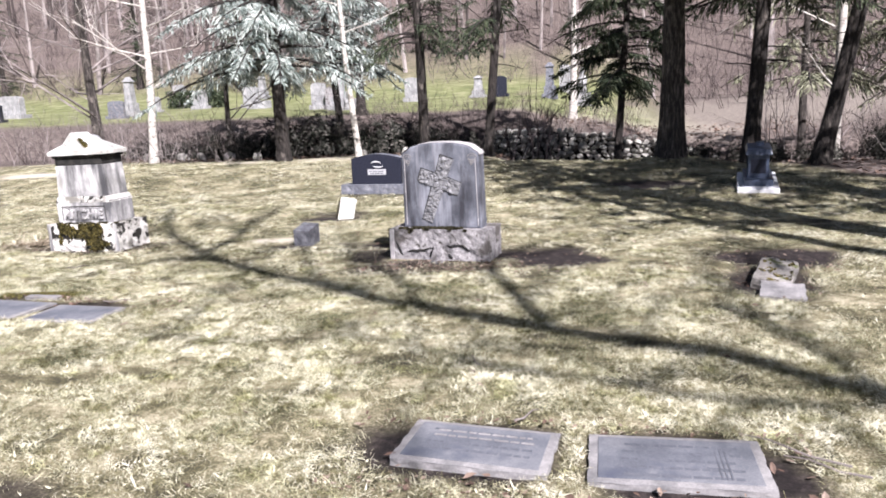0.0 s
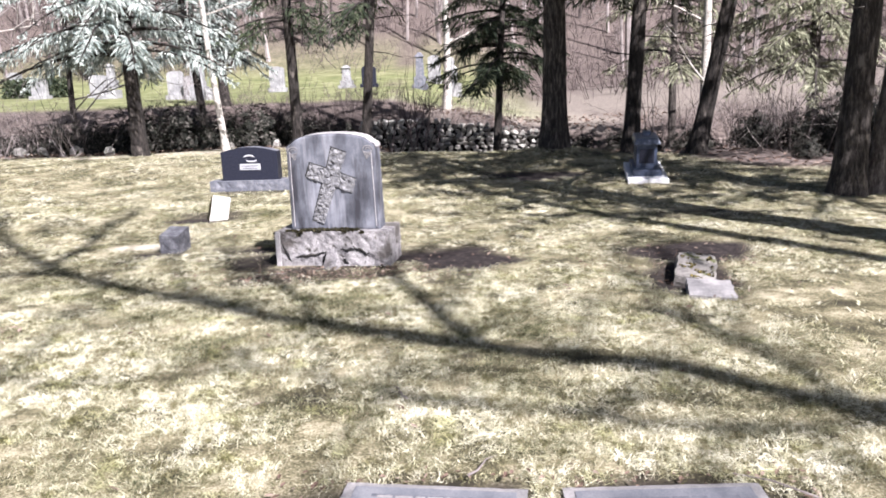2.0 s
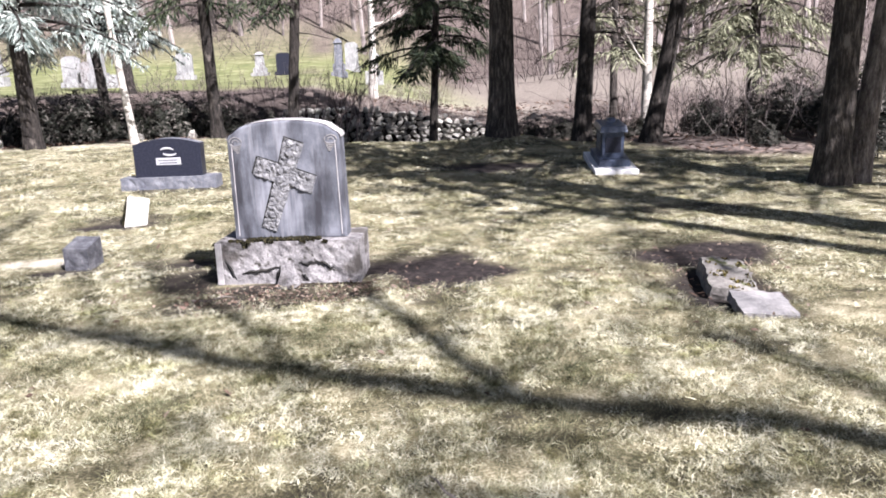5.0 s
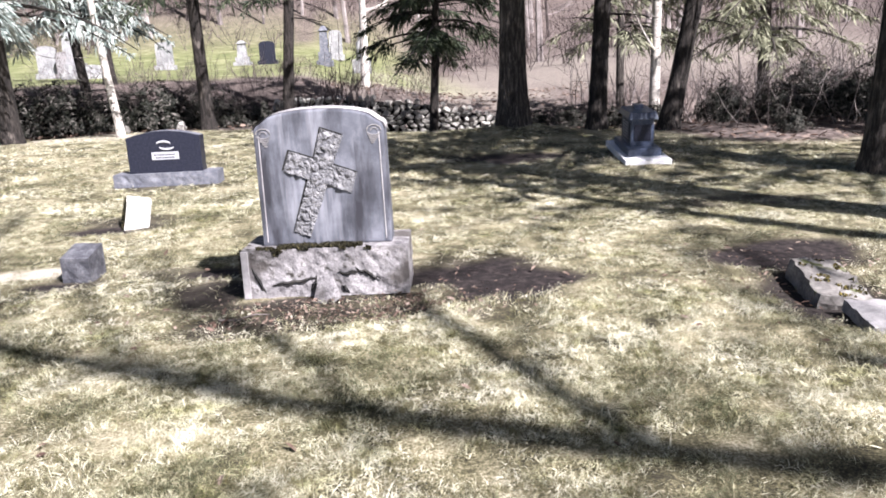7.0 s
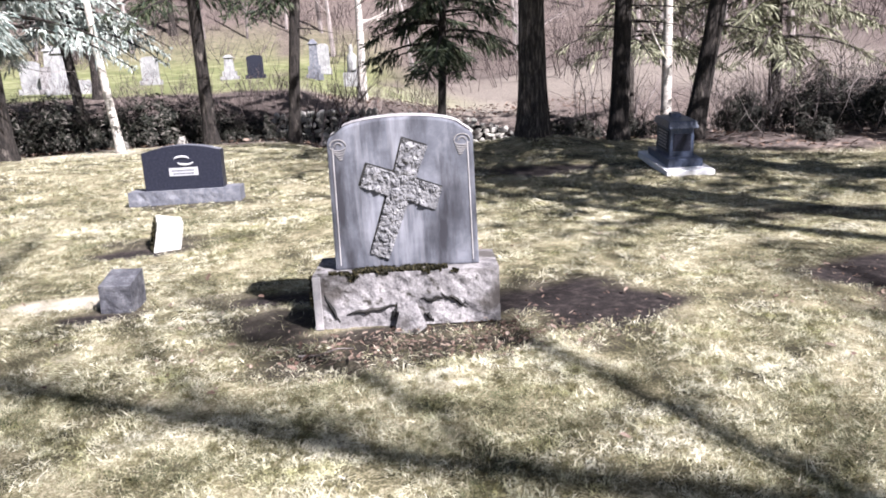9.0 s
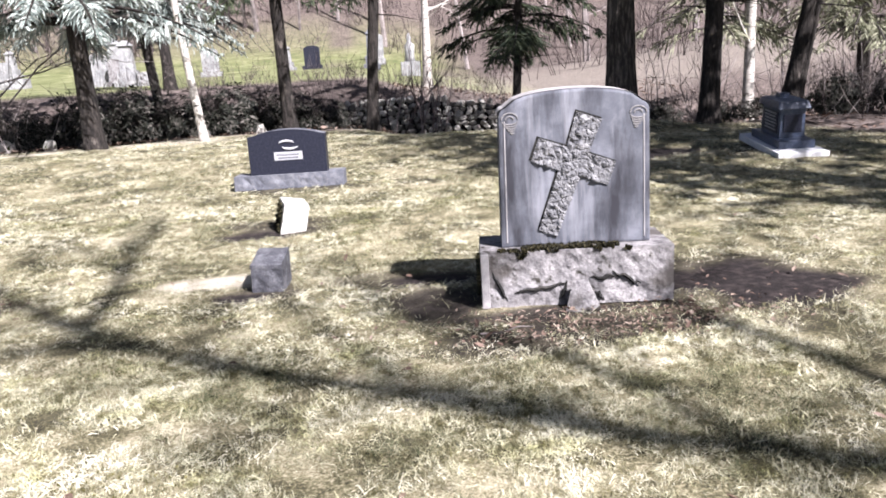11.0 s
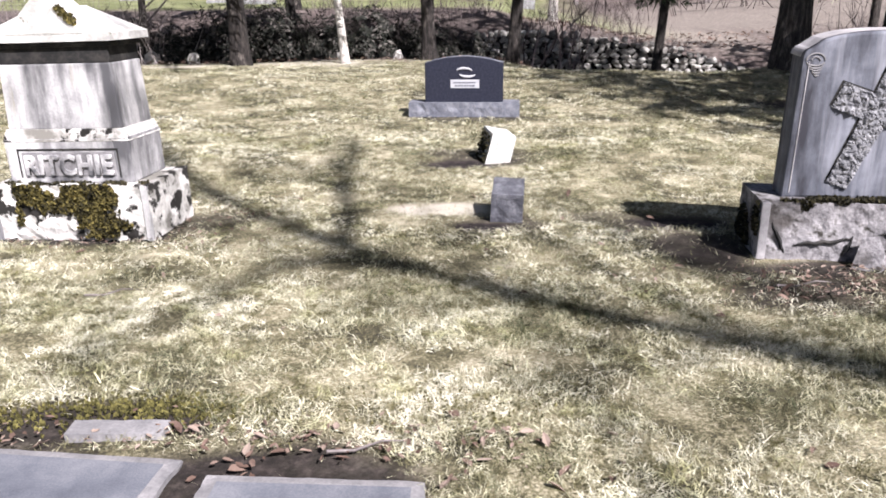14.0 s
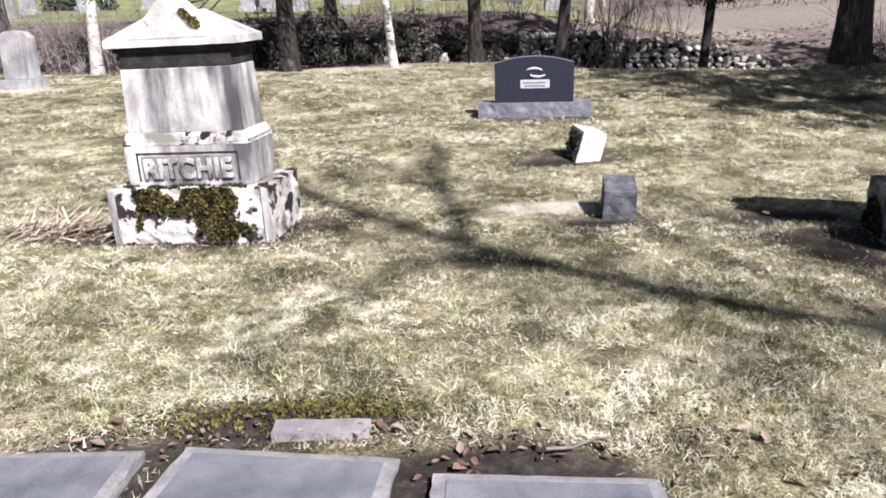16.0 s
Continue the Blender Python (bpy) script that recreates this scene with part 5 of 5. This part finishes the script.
for row in [(-12.5, 35.6, 0.75, 1.35, "slab", white_stone, "white marble headstone on the far lawn", 8), (-11.7, 35.2, 0.6, 1.1, "slab", rock_base, "pinkish-grey granite headstone on the far lawn", 8),
            (-10.75, 33.6, 0.95, 1.75, "obelisk", white_stone, "tall white marble monument on the far lawn", 5), (-10.0, 33.3, 0.7, 0.55, "rough", white_stone, "low rough white stone beside a monument", 20),
            (-19.6, 42.9, 0.95, 1.3, "slab", white_stone, "white rounded headstone on the far lawn", 4), (-18.0, 40.5, 1.2, 0.5, "rough", white_stone, "low pale stone on the far lawn", 0),
            (-23.6, 44.0, 0.9, 1.2, "slab", white_stone, "white square headstone on the far lawn", 0), (-25.6, 42.0, 0.8, 1.0, "slab", white_stone, "pale headstone on the far lawn", 0),
            (-23.2, 36.0, 0.8, 2.1, "obelisk", white_stone, "slender white obelisk on the far lawn", 0), (-22.0, 33.0, 0.8, 0.9, "slab", slate_base, "grey headstone on the far lawn", 5),
            (-30.0, 34.0, 1.0, 1.0, "slab", slate, "dark polished headstone on the far lawn", 10), (-23.0, 52.0, 0.9, 1.7, "obelisk", white_stone, "white obelisk near the far wood", 0),
            (-14.4, 44.0, 1.1, 2.1, "obelisk", white_stone, "tall white monument on the far lawn", 0), (-9.3, 42.0, 0.8, 1.4, "slab", white_stone, "pale headstone on the far lawn", 0),
            (-1.4, 40.0, 0.8, 1.9, "obelisk", slate_base, "dark grey monument on the far lawn", 0), (0.3, 38.0, 0.85, 1.9, "figure", white_stone, "white stone statue on a plinth on the far lawn", 0),
            (-5.8, 44.0, 0.9, 1.3, "obelisk", white_stone, "broad white monument on the far lawn", 0), (-4.4, 43.0, 0.8, 1.2, "slab", slate, "dark headstone on the far lawn", 0),
            (-1.0, 50.0, 0.8, 1.8, "slab", white_stone, "tall pale headstone near the wood", 0), (-34.0, 40.0, 1.6, 1.4, "slab", white_stone, "broad white headstone on the far lawn", 0),
            (-28.5, 50.0, 0.9, 1.5, "slab", white_stone, "pale headstone near the far hedge", 0), (-10.6, 15.3, 0.55, 0.95, "slab", white_stone, "white marble headstone on the lawn", -8)]:
    far_stone(*row)
hg = thing("hedge", "clipped dark green hedge on the far lawn", "hedge", pose(-25.5, 47.0, gz(-25.5, 47)))
rnd_h = random.Random(2)
hs_ = Soup()
for _ in range(2600):
    spray(hs_, Vector((rnd_h.uniform(-2, 2), rnd_h.uniform(-0.5, 0.5), rnd_h.uniform(0, 1.1))), Vector((rnd_h.gauss(0, 1), rnd_h.gauss(0, 1), rnd_h.gauss(0.4, 1))).normalized(), 0.25, 0.06, rnd_h)
part("foliage", hs_, needle_dark, hg)


# ---- grass ----
KEEP_OFF = [(-1.05, 6.93, 0.06, 7.5), (-5.62, 7.44, -4.52, 8.1), (0.19, 2.5, 0.94, 2.99), (1.04, 2.45, 1.83, 2.92), (-5.1, 4.62, -4.35, 5.13), (-4.26, 4.6, -3.55, 5.15), (-3.46, 4.53, -2.8, 4.99),
            (-4.04, 5.24, -3.71, 5.33), (-3.28, 11.8, -1.96, 12.2), (3.25, 11.45, 3.95, 12.7), (-2.47, 7.88, -2.24, 8.17), (2.47, 6.05, 2.8, 6.85), (2.38, 5.58, 2.72, 5.98)]


def grass_material():
    m = bpy.data.materials.new("winter_grass")
    m.use_nodes = True
    N, L = m.node_tree.nodes, m.node_tree.links
    b = N["Principled BSDF"]
    b.inputs["Roughness"].default_value = 0.75
    b.inputs["Specular IOR Level"].default_value = 0.25
    ge = N.new("ShaderNodeNewGeometry")
    n = N.new("ShaderNodeTexNoise")
    n.inputs["Scale"].default_value, n.inputs["Detail"].default_value, n.inputs["Roughness"].default_value = 1.5, 6, 0.6
    L.new(ge.outputs["Position"], n.inputs["Vector"])
    a = N.new("ShaderNodeMath")
    a.operation = "MULTIPLY_ADD"
    a.inputs[1].default_value = 0.5
    L.new(ge.outputs["Random Per Island"], a.inputs[0])
    c = N.new("ShaderNodeMath")
    c.operation = "MULTIPLY_ADD"
    c.inputs[1].default_value, c.inputs[2].default_value = 1.7, -0.55
    L.new(n.outputs["Fac"], c.inputs[0])
    L.new(c.outputs[0], a.inputs[2])
    r = N.new("ShaderNodeValToRGB")
    el = r.color_ramp.elements
    cols = [(0.10, (0.09, 0.105, 0.055)), (0.30, (0.21, 0.205, 0.125)), (0.42, (0.41, 0.39, 0.25)), (0.58, (0.67, 0.645, 0.475)), (0.80, (0.84, 0.81, 0.67))]
    while len(el) < len(cols):
        el.new(0.5)
    for k, (p, q) in enumerate(cols):
        el[k].position, el[k].color = p, (*q, 1)
    L.new(a.outputs[0], r.inputs[0])
    n2 = N.new("ShaderNodeTexNoise")
    n2.inputs["Scale"].default_value, n2.inputs["Detail"].default_value = 4.2, 4
    L.new(ge.outputs["Position"], n2.inputs["Vector"])
    mr = N.new("ShaderNodeMapRange")
    mr.inputs["From Min"].default_value, mr.inputs["From Max"].default_value, mr.inputs["To Max"].default_value = 0.53, 0.68, 0.75
    L.new(n2.outputs["Fac"], mr.inputs["Value"])
    x = N.new("ShaderNodeMix")
    x.data_type = "RGBA"
    x.blend_type = "MULTIPLY"
    x.inputs[7].default_value = (0.56, 0.58, 0.33, 1)
    L.new(mr.outputs[0], x.inputs[0])
    L.new(r.outputs[0], x.inputs[6])
    # shade in the hollows between the tufts, painted as dark noise patches
    n3 = N.new("ShaderNodeTexNoise")
    n3.inputs["Scale"].default_value, n3.inputs["Detail"].default_value, n3.inputs["Roughness"].default_value = 13, 4, 0.65
    L.new(ge.outputs["Position"], n3.inputs["Vector"])
    m3 = N.new("ShaderNodeMapRange")
    m3.inputs["From Min"].default_value, m3.inputs["From Max"].default_value, m3.inputs["To Max"].default_value = 0.465, 0.61, 0.95
    L.new(n3.outputs["Fac"], m3.inputs["Value"])
    x3 = N.new("ShaderNodeMix")
    x3.data_type = "RGBA"
    x3.blend_type = "MULTIPLY"
    x3.inputs[7].default_value = (0.22, 0.205, 0.12, 1)
    L.new(m3.outputs[0], x3.inputs[0])
    L.new(x.outputs[2], x3.inputs[6])
    L.new(x3.outputs[2], b.inputs["Base Color"])
    return m


grass_mat = grass_material()


def grass(name, x0, x1, y0, y1, per_m2, length, width, seed, soft=0.8, curved=False):
    g = np.random.RandomState(seed)
    n = int((x1 - x0) * (y1 - y0) * per_m2)
    # clumps: most blades gather round tuft centres
    nt = max(1, n // 9)
    cx, cy = g.uniform(x0, x1, nt), g.uniform(y0, y1, nt)
    k = g.randint(0, nt, n)
    x, y = cx[k] + g.normal(0, 0.022, n), cy[k] + g.normal(0, 0.022, n)
    keep = g.rand(n) > 1.0 * patches(x, y, BARE_AND_SHADE, 11) * 1.05
    keep &= g.rand(n) > 0.9 * patches(x, y, DUST_AND_SUN, 21)
    lit, _ = litter_at(x, y)
    keep &= g.rand(n) > lit * 1.4
    keep &= g.rand(n) < (0.25 + 1.2 * fbm(x, y, 1.6, 60)) * ease(fbm(x, y, 4.5, 64), 0.22, 0.52)
    keep &= g.rand(n) < np.minimum.reduce([ease(x, x0 - 0.01, x0 + soft), 1 - ease(x, x1 - soft, x1 + 0.01), ease(y, y0 - 0.01, y0 + soft), 1 - ease(y, y1 - soft, y1 + 0.01)])
    for a, b, c, d in KEEP_OFF:
        keep &= ~((x > a) & (x < c) & (y > b) & (y < d))
    x, y, k = x[keep], y[keep], k[keep]
    n = len(x)
    ta = g.uniform(0, 2 * np.pi, nt)[k] + g.normal(0, 1.1, n)
    tilt = np.clip(g.normal(1.0, 0.3, n), 0.25, 1.5)
    L = length * g.uniform(0.45, 1.35, n) * (0.7 + 0.6 * fbm(x, y, 1.3, 70))
    z = ground_z(x, y) + 0.022 * (fbm(x, y, 4.0, 3) - 0.5) - 0.002 + 0.012 * g.rand(n)
    dx, dy, dz = np.cos(ta) * np.sin(tilt), np.sin(ta) * np.sin(tilt), np.cos(tilt)
    w = width * g.uniform(0.6, 1.4, n)
    sa = ta + np.pi / 2 + g.normal(0, 0.4, n)
    s = np.stack([np.cos(sa) * w / 2, np.sin(sa) * w / 2, g.normal(0, 0.0006, n)], -1)
    p = np.stack([x, y, z], -1)
    curl = g.normal(0, 0.16, n)
    m = p + np.stack([dx * L * 0.5, dy * L * 0.5, dz * L * 0.6 + 0.004], -1)
    e = p + np.stack([(dx - dy * curl) * L, (dy + dx * curl) * L, dz * L * 0.55], -1)
    if curved:
        V = np.stack([p - s, p + s, m - s * 0.8, m + s * 0.8, e], 1).reshape(-1, 3)
        i = np.arange(n)[:, None] * 5
        loops = np.concatenate([i + 0, i + 1, i + 3, i + 2, i + 2, i + 3, i + 4], 1).ravel()
        starts = (np.arange(n)[:, None] * 7 + np.array([0, 4])).ravel()
    else:
        V = np.stack([p - s, p + s, e + np.array([0, 0, 0.004])], 1).reshape(-1, 3)
        loops = np.arange(3 * n)
        starts = np.arange(n) * 3
    me = bpy.data.meshes.new(name)
    me.vertices.add(len(V))
    me.vertices.foreach_set("co", V.astype(np.float32).ravel())
    me.loops.add(len(loops))
    me.loops.foreach_set("vertex_index", loops.astype(np.int32))
    me.polygons.add(len(starts))
    me.polygons.foreach_set("loop_start", starts.astype(np.int32))
    me.update(calc_edges=True)
    me.materials.append(grass_mat)
    return tagged(new(name, me), "short matted straw and green lawn grass", "grass", kind="stuff")


grass("grass", -6.0, 3.2, 1.9, 6.9, 20000, 0.034, 0.0019, 301, 0.8)
grass("grass", -6.0, 3.2, 1.9, 6.9, 6500, 0.055, 0.0016, 305, 0.8, True)
grass("grass", -9.0, 6.0, 5.8, 11.0, 9000, 0.045, 0.0030, 302)
grass("grass", -15.0, 7.5, 9.4, 19.6, 2600, 0.055, 0.006, 303, 1.2)
grass("grass", -12.0, 10.0, -6.0, 8.0, 400, 0.06, 0.008, 304, 2.0)


# ---- litter on the ground ----
def leaf_litter(name, label, spots, seed, size=0.05):
    rnd, s = random.Random(seed), Soup()
    for x, y in spots:
        z = gz(x, y) + rnd.uniform(0.004, 0.03)
        a, L = rnd.uniform(0, 6.28), size * rnd.uniform(0.6, 1.3)
        d, q = Vector((math.cos(a), math.sin(a), rnd.gauss(0, 0.25))), Vector((-math.sin(a), math.cos(a), rnd.gauss(0, 0.3)))
        c = Vector((x, y, z))
        cu = rnd.uniform(0.1, 0.4) * L
        k1, k2, k3, k4 = (rnd.uniform(0.25, 0.5) for _ in range(4))
        up = Vector((0, 0, 1))
        s.add([tuple(c - d * L), tuple(c - d * L * 0.35 - q * L * k1 + up * cu * 0.8), tuple(c + d * L * 0.4 - q * L * k2 + up * cu), tuple(c + d * L + up * cu * rnd.uniform(0, 1.5)),
               tuple(c + d * L * 0.35 + q * L * k3 + up * cu), tuple(c - d * L * 0.4 + q * L * k4 + up * cu * 0.7), tuple(c - d * L * 0.3), tuple(c + d * L * 0.35 + up * cu * 0.2)],
              [(0, 1, 6), (1, 2, 7, 6), (2, 3, 7), (3, 4, 7), (4, 5, 6, 7), (5, 0, 6)])
    return tagged(new(name, s.mesh(name, dead_leaf)), label, "leaves", kind="stuff")


rl = random.Random(44)
spots = [(rl.uniform(-3.6, -2.2), rl.uniform(4.95, 5.35)) for _ in range(40)] + [(rl.uniform(-5.2, -2.8), rl.uniform(4.9, 5.3)) for _ in range(25)]
spots += [(rl.uniform(-0.1, 2.1), rl.uniform(2.3, 3.05)) for _ in range(60)] + [(rl.uniform(-5, 3), rl.uniform(2.2, 9)) for _ in range(110)] + [(rl.uniform(-1.2, 0.4), rl.uniform(6.4, 6.9)) for _ in range(60)]
spots += [(rl.gauss(2.7, 0.45), rl.gauss(6.7, 0.5)) for _ in range(50)]
spots = [p for p in spots if not any(a < p[0] < c and b < p[1] < d for a, b, c, d in KEEP_OFF)]
leaf_litter("fallen_leaves", "dry brown fallen leaves scattered on the lawn", spots, 45, 0.026)
spots = [(rl.uniform(-14, 9), rl.uniform(12.5, 21)) for _ in range(5000)]
la, _f = litter_at(np.array([p[0] for p in spots]), np.array([p[1] for p in spots]))
leaf_litter("leaf_litter", "brown leaf litter under the trees", [p for p, q in zip(spots, la) if q > 0.5], 46, 0.06)
spots = [(rl.uniform(-1, 8), rl.uniform(24, 29)) for _ in range(700)]
leaf_litter("leaf_litter", "brown leaf litter on the far bank", spots, 47, 0.07)


spots = [(rl.gauss(-0.45, 0.55), rl.gauss(6.62, 0.16)) for _ in range(700)] + [(rl.gauss(0.6, 0.4), rl.gauss(7.1, 0.4)) for _ in range(50)] + [(rl.gauss(-4.25, 0.3), rl.gauss(7.75, 0.3)) for _ in range(160)]
spots += [(rl.gauss(-5.1, 0.6), rl.gauss(7.42, 0.08)) for _ in range(220)] + [(rl.uniform(-0.1, 2.1), rl.choice((2.32, 3.0)) + rl.gauss(0, 0.05)) for _ in range(260)] + [(rl.uniform(-5.2, -2.5), rl.gauss(5.2, 0.08)) for _ in range(300)]
spots += [(rl.gauss(2.7, 0.5), rl.gauss(6.8, 0.5)) for _ in range(260)]
spots = [p for p in spots if not any(a < p[0] < c and b < p[1] < d for a, b, c, d in KEEP_OFF)]
leaf_litter("mulch", "pinkish-brown crumbled leaves round the stones", spots, 48, 0.014)


def sticks():
    rnd = random.Random(50)
    for x, y, a, L in ((1.95, 2.85, 2.5, 0.5), (2.05, 2.7, 2.6, 0.35), (-4.4, 6.5, 0.4, 0.25), (0.75, 3.1, 1.0, 0.2), (-3.0, 5.15, 0.3, 0.25), (-1.0, 6.6, 0.2, 0.3), (0.35, 3.9, 2.0, 0.2)):
        z = gz(x, y) + 0.02
        s = Soup()
        s.tube([(math.cos(a) * L * u, math.sin(a) * L * u, 0.012 + 0.01 * math.sin(7 * u)) for u in (-0.5, -0.15, 0.2, 0.5)], [0.006, 0.005, 0.004, 0.002], 5)
        ob = tagged(new("stick", s.mesh("stick", twig)), "thin dry fallen stick on the lawn", "stick", "fallen sticks")
        ob.location = (x, y, z - 0.006)


sticks()


def dead_tuft():
    """Pale dead stalks and rotten wood beside the marble monument."""
    rnd, s = random.Random(52), Soup()
    for _ in range(420):
        x, y = rnd.gauss(-6.05, 0.22), rnd.gauss(7.72, 0.14)
        a, L = rnd.gauss(0.5, 0.7), rnd.uniform(0.06, 0.2)
        p = Vector((x, y, rnd.uniform(0.0, 0.05)))
        d = Vector((math.cos(a), math.sin(a) * 0.6, rnd.uniform(0.0, 0.6))).normalized()
        q = Vector((-d.y, d.x, 0)) * rnd.uniform(0.004, 0.014)
        s.add([tuple(p - q), tuple(p + q), tuple(p + d * L + q * 0.4), tuple(p + d * L - q * 0.4)], [(0, 1, 2, 3)])
    straw = material("dead_stalk", [(0.26, 0.21, 0.15), (0.46, 0.39, 0.3), (0.64, 0.57, 0.46)], 3, 0.9, 0, 30, 0.01, island=0.7)
    tagged(new("dead_stalks", s.mesh("dead_stalks", straw)), "pale dead stalks and rotten wood beside the monument", "plant", kind="stuff")


dead_tuft()


def ground_moss():
    """Yellow-green moss on the damp earth behind the small stone bar."""
    rnd = random.Random(61)
    places = []
    for cx, cy, sx, sy, n in ((-3.72, 5.43, 0.24, 0.06, 900), (-4.35, 5.35, 0.16, 0.05, 300), (-2.6, 5.45, 0.2, 0.08, 200)):
        for _ in range(n):
            x, y = rnd.gauss(cx, sx), rnd.gauss(cy, sy)
            places.append((x, y, gz(x, y) - 0.004))
    green = material("yellow_green_moss", [(0.035, 0.032, 0.011), (0.085, 0.078, 0.024), (0.17, 0.15, 0.05)], 12, 0.95, 0.5, 110, 0.005, island=0.5)
    tagged(new("ground_moss", tufts(places, 0.013, 62).mesh("ground_moss", green)), "low yellow-green moss on damp bare earth", "moss", kind="stuff")


ground_moss()
